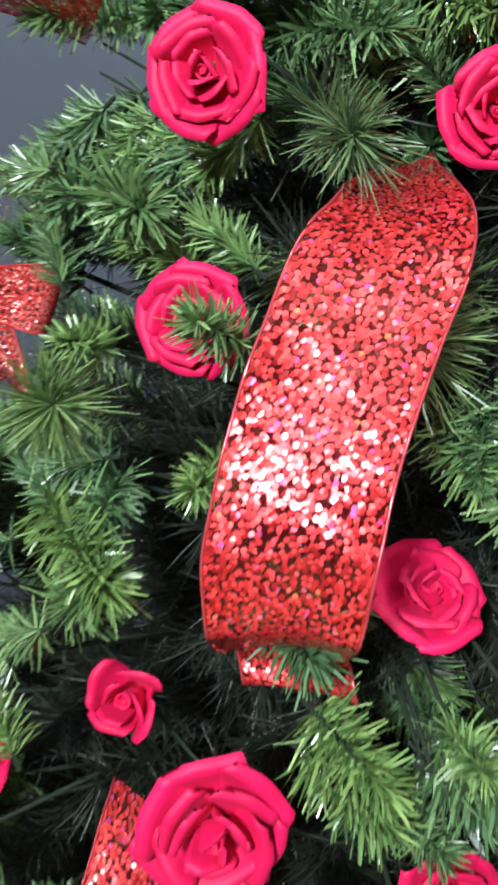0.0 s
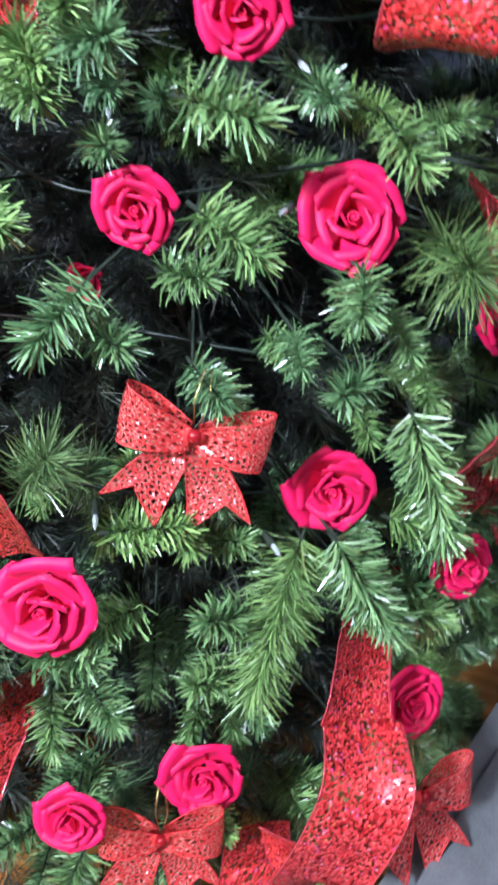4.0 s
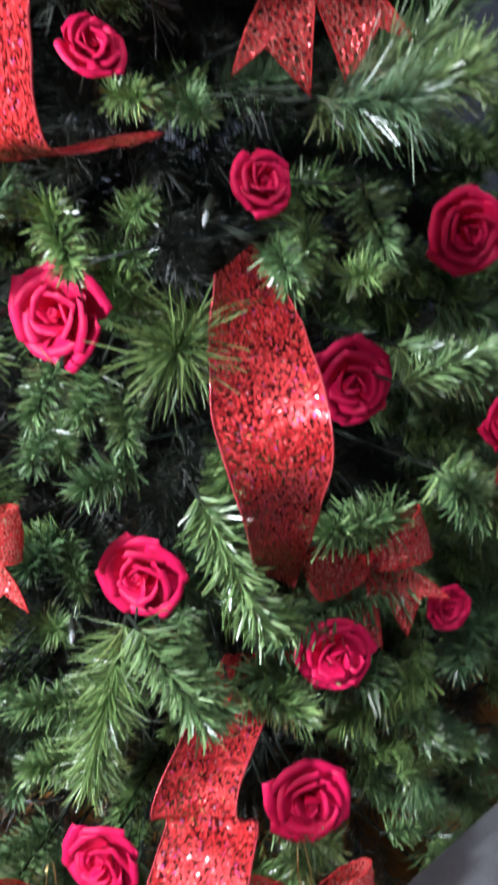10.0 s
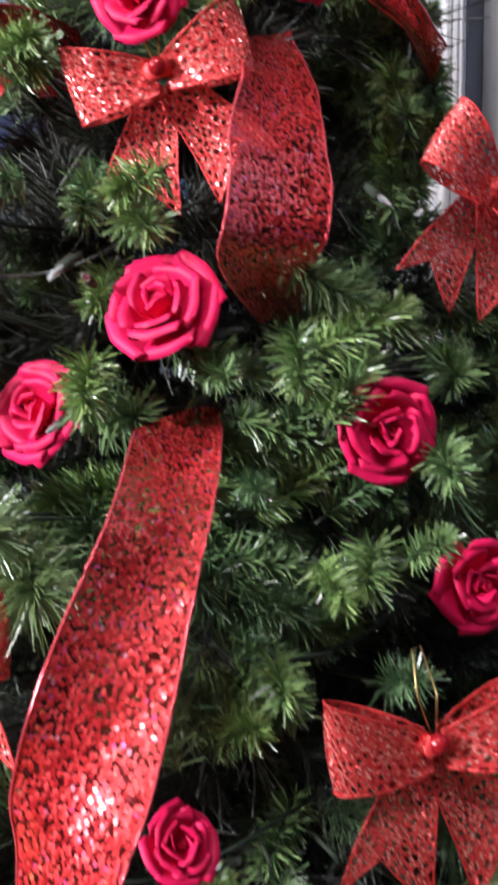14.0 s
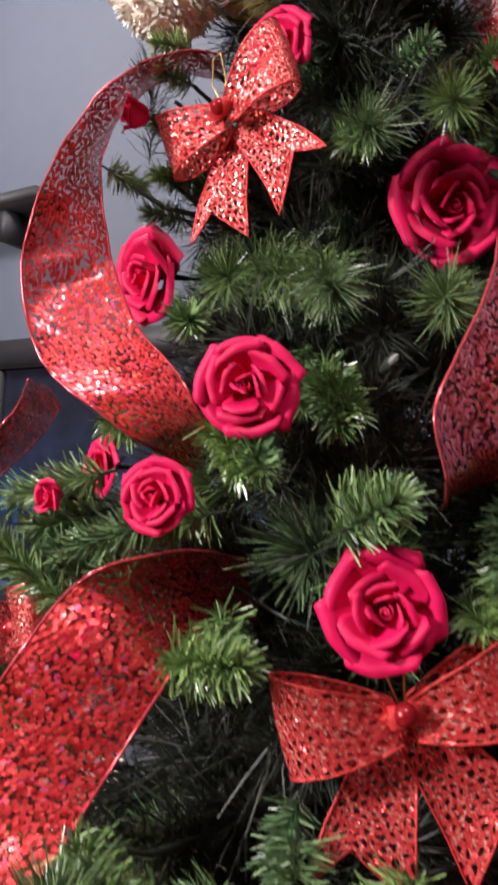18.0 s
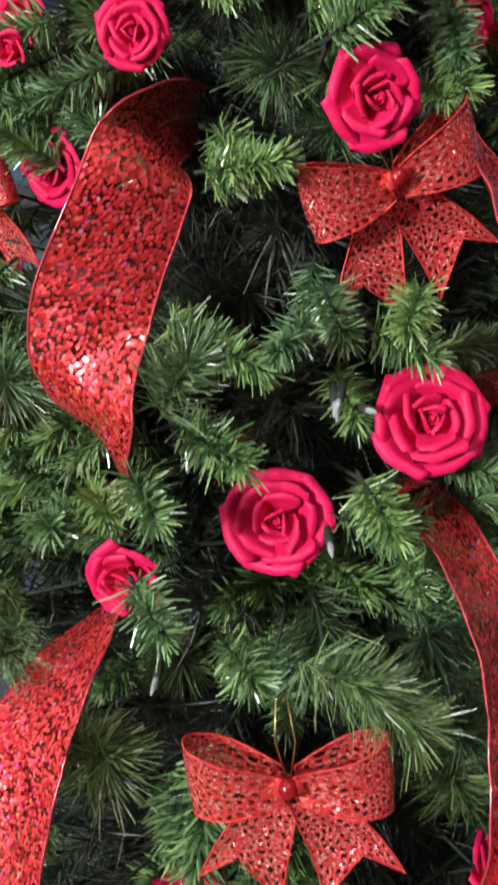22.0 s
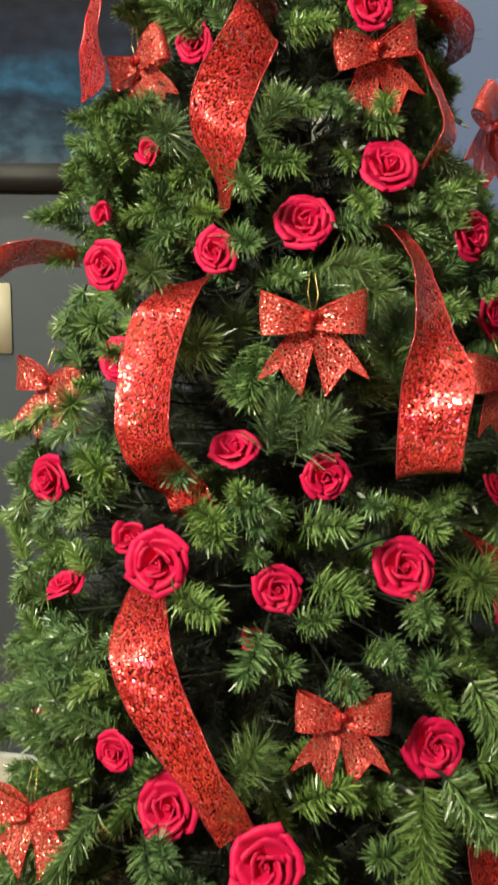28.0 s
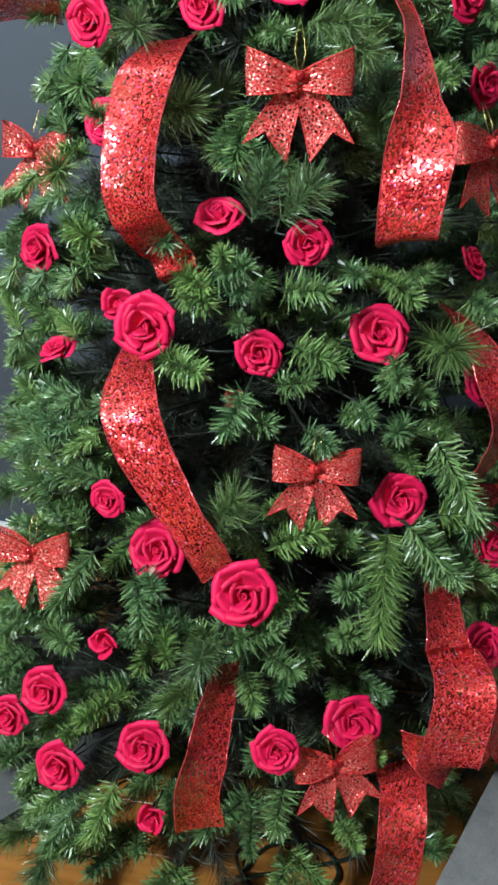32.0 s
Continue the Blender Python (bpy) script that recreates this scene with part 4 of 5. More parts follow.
tip(0.210, 0.271, 0.719, 0.242, 0.241, 0.711, "front")
tip(0.217, 0.246, 0.627, 0.233, 0.214, 0.629, "front")
tip(-0.070, 0.372, 0.897, -0.025, 0.298, 0.900, "fir")
tip(-0.039, 0.375, 0.919, -0.044, 0.332, 0.907, "fir")
tip(0.072, 0.303, 0.858, 0.096, 0.261, 0.850, "fir")
tip(0.327, 0.294, 0.631, 0.340, 0.256, 0.618, "fir")
tip(0.114, 0.217, 0.621, 0.147, 0.200, 0.690, "pine")
tip(0.039, 0.238, 0.551, 0.064, 0.198, 0.559, "fir")
tip(0.275, 0.311, 0.786, 0.283, 0.271, 0.772, "fir")
tip(-0.002, 0.320, 1.010, -0.026, 0.296, 1.021, "front")
tip(-0.096, 0.394, 0.936, -0.066, 0.328, 0.963, "pine")
tip(0.034, 0.325, 0.910, 0.059, 0.275, 0.903, "front")
tip(0.112, 0.272, 0.897, 0.116, 0.239, 0.907, "fir")
tip(-0.048, 0.348, 0.856, -0.030, 0.311, 0.906, "fir")
tip(0.004, 0.345, 0.950, -0.009, 0.311, 0.947, "fir")
tip(0.002, 0.379, 1.094, 0.013, 0.332, 1.091, "pine")
tip(-0.091, 0.470, 1.029, -0.054, 0.372, 1.038, "fir")
tip(0.180, 0.365, 1.257, 0.164, 0.322, 1.243, "fir")
tip(0.101, 0.361, 1.204, 0.137, 0.338, 1.255, "pine")
tip(0.184, 0.398, 1.140, 0.241, 0.386, 1.146, "front")
tip(0.087, 0.361, 1.181, 0.120, 0.318, 1.165, "fir")
tip(0.161, 0.333, 1.101, 0.207, 0.309, 1.103, "pine")
tip(0.184, 0.338, 1.100, 0.231, 0.312, 1.078, "pine")
tip(0.130, 0.345, 1.096, 0.164, 0.310, 1.086, "fir")
tip(0.088, 0.342, 1.129, 0.124, 0.300, 1.115, "fir")
tip(0.086, 0.350, 0.992, 0.106, 0.308, 0.978, "fir")
tip(0.170, 0.335, 0.967, 0.180, 0.300, 0.962, "fir")
tip(0.130, 0.295, 0.912, 0.148, 0.277, 0.973, "pine")
tip(0.228, 0.408, 1.260, 0.218, 0.358, 1.239, "front")
tip(0.129, 0.429, 1.336, 0.159, 0.390, 1.307, "fir")
tip(-0.016, 0.427, 1.232, 0.036, 0.350, 1.221, "pine")
tip(-0.022, 0.449, 1.122, 0.035, 0.368, 1.135, "fir")
tip(-0.065, 0.493, 1.154, 0.017, 0.377, 1.171, "fir")
tip(-0.001, 0.452, 1.189, 0.048, 0.381, 1.192, "fir")
tip(0.116, 0.383, 1.198, 0.138, 0.346, 1.195, "fir")
tip(0.038, 0.410, 1.149, 0.075, 0.360, 1.149, "fir")
tip(0.258, 0.380, 0.962, 0.239, 0.349, 1.028, "pine")
tip(0.004, 0.374, 1.009, 0.076, 0.316, 1.030, "pine")
tip(0.183, 0.417, 1.216, 0.203, 0.381, 1.190, "fir")
tip(0.124, 0.341, 0.972, 0.143, 0.310, 0.981, "fir")
tip(0.254, 0.387, 0.990, 0.247, 0.358, 1.043, "pine")
tip(0.305, 0.475, 1.071, 0.322, 0.428, 1.054, "fir")
tip(0.285, 0.342, 0.864, 0.311, 0.326, 0.891, "fir")
tip(0.243, 0.323, 0.876, 0.272, 0.300, 0.883, "fir")
tip(0.209, 0.333, 0.887, 0.237, 0.304, 0.880, "fir")
tip(0.216, 0.403, 1.116, 0.233, 0.370, 1.104, "fir")
tip(0.098, 0.352, 1.004, 0.103, 0.309, 0.979, "fir")
tip(0.136, 0.338, 0.960, 0.155, 0.314, 0.992, "fir")
tip(0.065, 0.300, 0.871, 0.101, 0.258, 0.867, "fir")
tip(0.112, 0.293, 0.868, 0.139, 0.259, 0.867, "fir")
tip(0.334, 0.488, 1.127, 0.360, 0.451, 1.107, "front")
tip(0.332, 0.459, 1.071, 0.361, 0.451, 1.090, "fir")
tip(0.258, 0.461, 1.180, 0.290, 0.438, 1.168, "fir")
tip(0.288, 0.446, 1.066, 0.322, 0.425, 1.048, "fir")
tip(0.361, 0.390, 0.929, 0.403, 0.391, 0.929, "pine")
tip(0.382, 0.415, 0.923, 0.425, 0.429, 0.932, "pine")
tip(0.292, 0.395, 0.924, 0.323, 0.374, 0.916, "fir")
tip(0.262, 0.372, 0.926, 0.297, 0.356, 0.930, "fir")
tip(0.200, 0.388, 1.163, 0.221, 0.352, 1.142, "fir")
tip(0.393, 0.443, 0.836, 0.418, 0.411, 0.833, "fir")
tip(0.279, 0.418, 1.022, 0.303, 0.391, 1.017, "fir")
tip(0.318, 0.460, 1.003, 0.346, 0.446, 1.018, "fir")
tip(0.345, 0.593, 1.017, 0.379, 0.538, 1.016, "fir")
tip(0.249, 0.437, 1.109, 0.279, 0.415, 1.104, "fir")
tip(0.107, 0.445, 1.423, 0.166, 0.400, 1.376, "fir")
tip(0.174, 0.442, 1.384, 0.223, 0.430, 1.392, "fir")
tip(0.237, 0.475, 1.387, 0.249, 0.422, 1.341, "front")
tip(0.234, 0.463, 1.363, 0.260, 0.426, 1.329, "front")
tip(0.130, 0.408, 1.312, 0.180, 0.391, 1.330, "front")
tip(0.137, 0.412, 1.324, 0.172, 0.383, 1.311, "front")
tip(0.181, 0.410, 1.261, 0.203, 0.369, 1.225, "fir")
tip(0.205, 0.403, 1.241, 0.248, 0.382, 1.228, "front")
tip(0.200, 0.381, 1.171, 0.227, 0.346, 1.145, "fir")
tip(0.238, 0.420, 1.163, 0.272, 0.403, 1.164, "fir")
tip(0.275, 0.448, 1.182, 0.300, 0.413, 1.150, "fir")
tip(0.290, 0.455, 1.151, 0.310, 0.422, 1.148, "front")
tip(0.115, 0.364, 1.258, 0.198, 0.331, 1.229, "fir")
tip(0.111, 0.374, 1.203, 0.165, 0.338, 1.189, "fir")
tip(0.149, 0.473, 1.448, 0.186, 0.439, 1.410, "fir")
tip(0.130, 0.507, 1.584, 0.173, 0.476, 1.559, "pine")
tip(0.056, 0.512, 1.506, 0.116, 0.447, 1.492, "pine")
tip(0.126, 0.482, 1.493, 0.162, 0.450, 1.480, "pine")
tip(0.131, 0.442, 1.416, 0.165, 0.404, 1.384, "fir")
tip(0.154, 0.472, 1.436, 0.189, 0.441, 1.413, "fir")
tip(0.195, 0.508, 1.471, 0.207, 0.471, 1.473, "pine")
tip(0.044, 0.498, 1.484, 0.097, 0.443, 1.468, "fir")
tip(0.437, 0.413, 0.594, 0.342, 0.255, 0.613, "fir")
tip(0.435, 0.376, 0.530, 0.333, 0.249, 0.612, "fir")
tip(0.277, 0.247, 0.558, 0.248, 0.201, 0.589, "fir")
tip(0.281, 0.236, 0.515, 0.252, 0.189, 0.540, "fir")
tip(0.126, 0.219, 0.506, 0.119, 0.161, 0.514, "pine")
tip(-0.018, 0.246, 0.571, -0.057, 0.203, 0.515, "fir")
tip(0.032, 0.226, 0.561, 0.058, 0.170, 0.527, "fir")
tip(0.183, 0.202, 0.498, 0.222, 0.169, 0.501, "fir")
tip(0.207, 0.225, 0.564, 0.178, 0.177, 0.559, "fir")
tip(0.024, 0.162, 0.327, 0.006, 0.112, 0.277, "fir")
tip(0.212, 0.166, 0.349, 0.207, 0.118, 0.327, "fir")
tip(0.276, 0.172, 0.305, 0.301, 0.139, 0.305, "fir")
tip(-0.075, 0.242, 0.461, -0.026, 0.182, 0.490, "fir")
tip(0.319, 0.287, 0.610, 0.357, 0.252, 0.573, "fir")
tip(0.366, 0.308, 0.564, 0.418, 0.299, 0.554, "fir")
tip(0.414, 0.456, 0.736, 0.474, 0.507, 0.727, "fir")
tip(0.420, 0.308, 0.424, 0.422, 0.257, 0.433, "fir")
tip(0.173, 0.542, 1.602, 0.211, 0.480, 1.565, "pine")
tip(0.316, 0.533, 1.167, 0.349, 0.489, 1.151, "fir")
tip(0.046, 0.452, 1.356, -0.020, 0.412, 1.383, "bough")
tip(0.037, 0.453, 1.341, -0.020, 0.416, 1.364, "bough")
tip(-0.007, 0.459, 1.311, -0.025, 0.423, 1.307, "bough")
tip(-0.012, 0.455, 1.285, -0.032, 0.413, 1.283, "bough")
tip(-0.020, 0.445, 1.260, -0.038, 0.396, 1.276, "bough")
tip(-0.026, 0.439, 1.238, -0.040, 0.400, 1.247, "bough")
tip(-0.029, 0.442, 1.192, -0.048, 0.382, 1.222, "bough")
tip(-0.038, 0.426, 1.176, -0.049, 0.367, 1.238, "bough")
tip(-0.047, 0.408, 1.167, -0.056, 0.357, 1.199, "bough")
tip(-0.043, 0.432, 1.115, -0.062, 0.365, 1.147, "bough")
tip(-0.064, 0.372, 1.121, -0.069, 0.346, 1.123, "bough")
tip(-0.060, 0.514, 1.246, -0.125, 0.473, 1.223, "bough")
tip(-0.066, 0.512, 1.209, -0.131, 0.470, 1.198, "bough")
tip(-0.076, 0.504, 1.262, -0.113, 0.479, 1.253, "bough")
tip(-0.079, 0.509, 1.153, -0.154, 0.458, 1.146, "bough")
tip(-0.091, 0.503, 1.127, -0.129, 0.478, 1.126, "bough")
tip(-0.109, 0.494, 1.095, -0.177, 0.445, 1.082, "bough")
tip(-0.037, 0.411, 1.044, -0.140, 0.480, 1.017, "bough")
tip(0.024, 0.408, 1.177, -0.017, 0.387, 1.175, "bough")
tip(0.013, 0.407, 1.149, -0.045, 0.400, 1.142, "bough")
tip(-0.018, 0.529, 1.367, -0.073, 0.499, 1.366, "bough")
tip(-0.077, 0.293, 0.616, -0.131, 0.289, 0.627, "bough")
tip(-0.092, 0.290, 0.573, -0.131, 0.272, 0.578, "bough")
tip(-0.114, 0.350, 0.686, -0.146, 0.333, 0.704, "bough")
tip(-0.124, 0.388, 0.748, -0.157, 0.370, 0.758, "bough")
tip(-0.138, 0.434, 0.796, -0.180, 0.436, 0.806, "bough")
tip(-0.047, 0.166, 0.257, -0.100, 0.145, 0.252, "bough")
tip(-0.081, 0.189, 0.280, -0.111, 0.164, 0.292, "bough")
tip(-0.023, 0.152, 0.242, -0.059, 0.123, 0.242, "bough")
tip(-0.085, 0.257, 0.488, -0.123, 0.233, 0.484, "bough")
tip(-0.141, 0.482, 0.984, -0.189, 0.447, 0.974, "bough")
tip(-0.150, 0.482, 0.917, -0.198, 0.445, 0.914, "bough")
tip(-0.159, 0.481, 0.854, -0.199, 0.451, 0.852, "bough")
tip(-0.066, 0.442, 1.038, -0.138, 0.478, 1.021, "bough")
tip(-0.107, 0.494, 1.081, -0.158, 0.458, 1.085, "bough")
tip(-0.107, 0.500, 1.003, -0.152, 0.471, 0.991, "bough")
tip(-0.062, 0.405, 0.966, -0.081, 0.371, 0.976, "fir")
tip(0.266, 0.565, 1.270, 0.341, 0.544, 1.272, "bough")
tip(0.281, 0.563, 1.234, 0.345, 0.545, 1.226, "bough")
tip(0.257, 0.565, 1.324, 0.322, 0.547, 1.331, "bough")
tip(0.230, 0.569, 1.372, 0.296, 0.553, 1.372, "bough")
tip(0.365, 0.659, 0.819, 0.429, 0.653, 0.824, "bough")
tip(0.392, 0.287, 0.442, 0.437, 0.277, 0.448, "fir")
tip(0.342, 0.651, 1.084, 0.363, 0.508, 1.126, "bough")
tip(-0.114, 0.540, 1.025, -0.090, 0.402, 1.027, "fir")
tip(0.419, 0.626, 0.746, 0.464, 0.614, 0.747, "bough")
tip(0.421, 0.526, 0.669, 0.484, 0.556, 0.636, "bough")
tip(0.439, 0.529, 0.608, 0.480, 0.504, 0.626, "bough")
tip(0.408, 0.625, 0.773, 0.449, 0.614, 0.775, "bough")
tip(0.396, 0.525, 0.762, 0.440, 0.511, 0.777, "bough")
tip(0.307, 0.643, 1.079, 0.360, 0.608, 1.089, "bough")
tip(0.319, 0.652, 0.984, 0.372, 0.651, 0.995, "bough")
tip(0.364, 0.570, 0.894, 0.408, 0.566, 0.917, "bough")
tip(0.312, 0.642, 1.174, 0.335, 0.642, 1.185, "bough")
tip(0.305, 0.649, 1.082, 0.342, 0.651, 1.092, "bough")
tip(0.229, 0.602, 1.472, 0.261, 0.604, 1.458, "bough")
tip(0.235, 0.605, 1.426, 0.276, 0.592, 1.404, "bough")
tip(0.241, 0.609, 1.380, 0.290, 0.557, 1.351, "bough")
tip(0.256, 0.578, 1.293, 0.299, 0.528, 1.297, "bough")
tip(0.267, 0.556, 1.246, 0.308, 0.508, 1.246, "bough")
tip(0.178, 0.588, 1.604, 0.217, 0.524, 1.574, "bough")
tip(0.176, 0.586, 1.643, 0.210, 0.537, 1.617, "bough")
tip(0.046, 0.494, 1.592, 0.029, 0.465, 1.589, "front")
tip(0.045, 0.498, 1.564, 0.027, 0.464, 1.561, "front")
tip(0.043, 0.496, 1.541, 0.028, 0.469, 1.541, "front")
tip(0.414, 0.432, 0.772, 0.473, 0.471, 0.732, "fir")
tip(0.474, 0.472, 0.619, 0.463, 0.417, 0.691, "fir")
tip(0.386, 0.437, 0.869, 0.415, 0.410, 0.839, "fir")
tip(0.355, 0.380, 0.848, 0.382, 0.359, 0.834, "fir")
tip(0.369, 0.419, 0.928, 0.420, 0.462, 0.946, "pine")
tip(0.359, 0.432, 0.910, 0.399, 0.437, 0.900, "fir")
tip(0.458, 0.410, 0.482, 0.477, 0.380, 0.474, "fir")
tip(0.480, 0.494, 0.507, 0.501, 0.464, 0.514, "fir")
tip(0.415, 0.463, 0.558, 0.502, 0.486, 0.458, "bough")
tip(0.419, 0.393, 0.430, 0.510, 0.449, 0.393, "bough")
tip(0.424, 0.516, 0.580, 0.486, 0.512, 0.533, "bough")
tip(0.445, 0.414, 0.341, 0.508, 0.416, 0.322, "bough")
tip(0.314, 0.259, 0.638, 0.376, 0.244, 0.580, "fir")
tip(0.336, 0.310, 0.712, 0.393, 0.291, 0.628, "fir")
tip(0.424, 0.419, 0.753, 0.470, 0.470, 0.765, "fir")
tip(0.447, 0.442, 0.677, 0.511, 0.486, 0.612, "fir")
tip(0.482, 0.512, 0.513, 0.482, 0.413, 0.512, "fir")
tip(0.442, 0.427, 0.483, 0.466, 0.369, 0.492, "bough")
tip(0.410, 0.278, 0.405, 0.443, 0.287, 0.454, "fir")
tip(0.387, 0.411, 0.823, 0.408, 0.396, 0.834, "fir")
tip(0.357, 0.382, 0.849, 0.377, 0.357, 0.844, "fir")
tip(0.084, 0.490, 1.509, 0.166, 0.450, 1.480, "pine")
tip(0.148, 0.466, 1.444, 0.187, 0.437, 1.398, "fir")
tip(0.189, 0.429, 1.378, 0.226, 0.423, 1.396, "fir")
tip(0.188, 0.418, 1.372, 0.238, 0.405, 1.396, "front")
tip(0.132, 0.391, 1.321, 0.200, 0.377, 1.327, "fir")
tip(0.132, 0.434, 1.407, 0.170, 0.405, 1.387, "fir")
tip(0.137, 0.499, 1.569, 0.175, 0.476, 1.555, "fir")
tip(0.146, 0.463, 1.507, 0.184, 0.428, 1.452, "pine")
tip(0.198, 0.494, 1.488, 0.214, 0.459, 1.456, "fir")
tip(0.157, 0.519, 1.613, 0.190, 0.510, 1.623, "fir")
tip(0.178, 0.529, 1.594, 0.208, 0.511, 1.577, "fir")
tip(0.226, 0.455, 1.346, 0.245, 0.431, 1.339, "fir")
tip(0.023, 0.453, 1.558, 0.034, 0.482, 1.551, "fir")
tip(0.017, 0.468, 1.427, 0.065, 0.458, 1.410, "fir")
tip(-0.073, 0.379, 0.902, -0.193, 0.450, 0.906, "bough")
tip(-0.077, 0.350, 0.817, -0.206, 0.452, 0.796, "bough")
tip(-0.059, 0.314, 0.750, -0.164, 0.354, 0.738, "bough")
tip(-0.055, 0.282, 0.661, -0.140, 0.295, 0.657, "bough")
tip(-0.045, 0.289, 0.702, -0.129, 0.301, 0.700, "bough")
tip(-0.086, 0.506, 1.114, -0.157, 0.461, 1.094, "fir")
tip(-0.073, 0.510, 1.177, -0.137, 0.467, 1.198, "fir")
tip(-0.136, 0.485, 0.984, -0.186, 0.452, 0.946, "bough")
tip(-0.099, 0.503, 1.062, -0.145, 0.476, 1.011, "fir")
tip(0.263, 0.432, 1.153, 0.330, 0.477, 1.196, "bough")
tip(0.274, 0.502, 1.203, 0.341, 0.547, 1.232, "bough")
tip(0.259, 0.441, 1.114, 0.338, 0.498, 1.128, "bough")
tip(0.335, 0.643, 1.158, 0.377, 0.644, 1.126, "bough")
tip(0.337, 0.648, 1.088, 0.378, 0.647, 1.103, "bough")
tip(0.342, 0.655, 1.025, 0.383, 0.656, 0.993, "bough")
tip(0.335, 0.660, 0.953, 0.392, 0.631, 0.956, "bough")
tip(0.306, 0.638, 1.200, 0.359, 0.640, 1.178, "bough")
tip(0.420, 0.656, 0.824, 0.469, 0.650, 0.790, "bough")
tip(0.414, 0.517, 0.764, 0.472, 0.538, 0.750, "fir")
tip(0.431, 0.590, 0.646, 0.474, 0.537, 0.664, "bough")
tip(0.224, 0.440, 1.047, 0.278, 0.445, 1.038, "bough")
tip(0.263, 0.476, 1.036, 0.301, 0.471, 1.021, "bough")
tip(0.238, 0.457, 1.059, 0.286, 0.464, 1.055, "bough")
tip(0.241, 0.433, 1.022, 0.281, 0.426, 1.013, "fir")
tip(0.285, 0.465, 1.062, 0.317, 0.454, 1.054, "fir")
tip(0.287, 0.489, 1.099, 0.320, 0.482, 1.089, "fir")
tip(0.474, 0.608, 0.755, 0.514, 0.590, 0.750, "bough")
tip(0.431, 0.522, 0.706, 0.500, 0.610, 0.665, "bough")
tip(0.114, 0.335, 0.969, 0.133, 0.314, 1.000, "fir")
tip(0.040, 0.485, 1.590, 0.024, 0.455, 1.562, "bough")
tip(0.038, 0.486, 1.561, 0.022, 0.455, 1.547, "bough")
tip(0.040, 0.484, 1.606, 0.029, 0.460, 1.595, "bough")
tip(0.037, 0.501, 1.424, 0.020, 0.475, 1.412, "bough")
tip(0.243, 0.426, 0.997, 0.283, 0.420, 0.997, "bough")
tip(0.261, 0.430, 1.007, 0.295, 0.419, 1.001, "fir")
tip(0.256, 0.406, 0.987, 0.284, 0.395, 0.997, "fir")
tip(0.248, 0.621, 1.364, 0.294, 0.592, 1.337, "bough")
tip(0.246, 0.624, 1.316, 0.307, 0.569, 1.290, "bough")
tip(0.263, 0.582, 1.268, 0.315, 0.543, 1.251, "bough")
tip(0.247, 0.621, 1.377, 0.284, 0.624, 1.374, "bough")
tip(0.236, 0.604, 1.474, 0.268, 0.604, 1.453, "bough")
tip(0.046, 0.489, 1.636, 0.035, 0.466, 1.634, "front")
tip(0.045, 0.492, 1.618, 0.038, 0.476, 1.619, "front")
build_tree()


# ---- window, picture and the rest of the room ----
def window():
    win = new("window_1")
    y = WALL_Y
    for lo, hi in (((WX0 - 0.10, y - 0.022, WZ0 - 0.02), (WX0, y - 0.002, WZ1 + 0.10)), ((WX1, y - 0.022, WZ0 - 0.02), (WX1 + 0.10, y - 0.002, WZ1 + 0.10)), ((WX0, y - 0.022, WZ1), (WX1, y - 0.002, WZ1 + 0.10))):
        bm = bmesh.new()
        box(bm, lo, hi, 0.004)
        if hi[0] - lo[0] < 0.2:
            for k in range(3):
                x = lo[0] + 0.022 + 0.028 * k
                box(bm, (x, lo[1] - 0.006, lo[2] + 0.01), (x + 0.012, lo[1] + 0.004, hi[2] - 0.004), 0.002)
        part("casing", bm, TRIM_WHITE, win, "fluted white painted casing")
    bm = bmesh.new()
    box(bm, (WX0 - 0.12, y - 0.06, WZ0 - 0.05), (WX1 + 0.12, y + 0.05, WZ0 - 0.021), 0.006)
    part("window_sill", bm, TRIM_WHITE, win, "white painted sill")
    for x in (WX0 + 0.02, (WX0 + WX1) / 2, WX1 - 0.02):
        bm = bmesh.new()
        box(bm, (x - 0.02, y + 0.045, WZ0 - 0.02), (x + 0.02, y + 0.085, WZ1), 0.004)
        part("window_frame", bm, TRIM_WHITE, win)
    bm = bmesh.new()
    box(bm, (WX0, y + 0.062, WZ0 - 0.02), (WX1, y + 0.066, WZ1))
    pane = part("pane", bm, GLASS, win, "clear window pane at dusk", False)
    pane.visible_shadow = False
    tagged(win, "white framed window with fluted casing, dusk outside", "window", kind="structure")
    bm = bmesh.new()
    box(bm, (-2.5, 3.2, -1.0), (4.5, 3.25, 4.5))
    tagged(new("backdrop", mesh_of("backdrop", bm, DUSK, False)), "plain blue dusk sky outside the window", "sky", kind="structure")


def glass_material():
    m, nt, b = mat("window_glass")
    b.inputs["Base Color"].default_value = (0.9, 0.95, 1, 1)
    b.inputs["Roughness"].default_value = 0.02
    b.inputs["Transmission Weight"].default_value = 1.0
    b.inputs["IOR"].default_value = 1.45
    return m


def dusk_material():
    m, nt, b = mat("dusk_sky")
    tex, sep = nt.nodes.new("ShaderNodeTexCoord"), nt.nodes.new("ShaderNodeSeparateXYZ")
    nt.links.new(tex.outputs["Generated"], sep.inputs[0])
    col = ramp(nt, sep.outputs[2], [(0.3, (0.13, 0.16, 0.32)), (0.9, (0.32, 0.36, 0.48))])
    nt.links.new(col, b.inputs["Emission Color"])
    b.inputs["Base Color"].default_value = (0, 0, 0, 1)
    b.inputs["Emission Strength"].default_value = 1.0
    return m


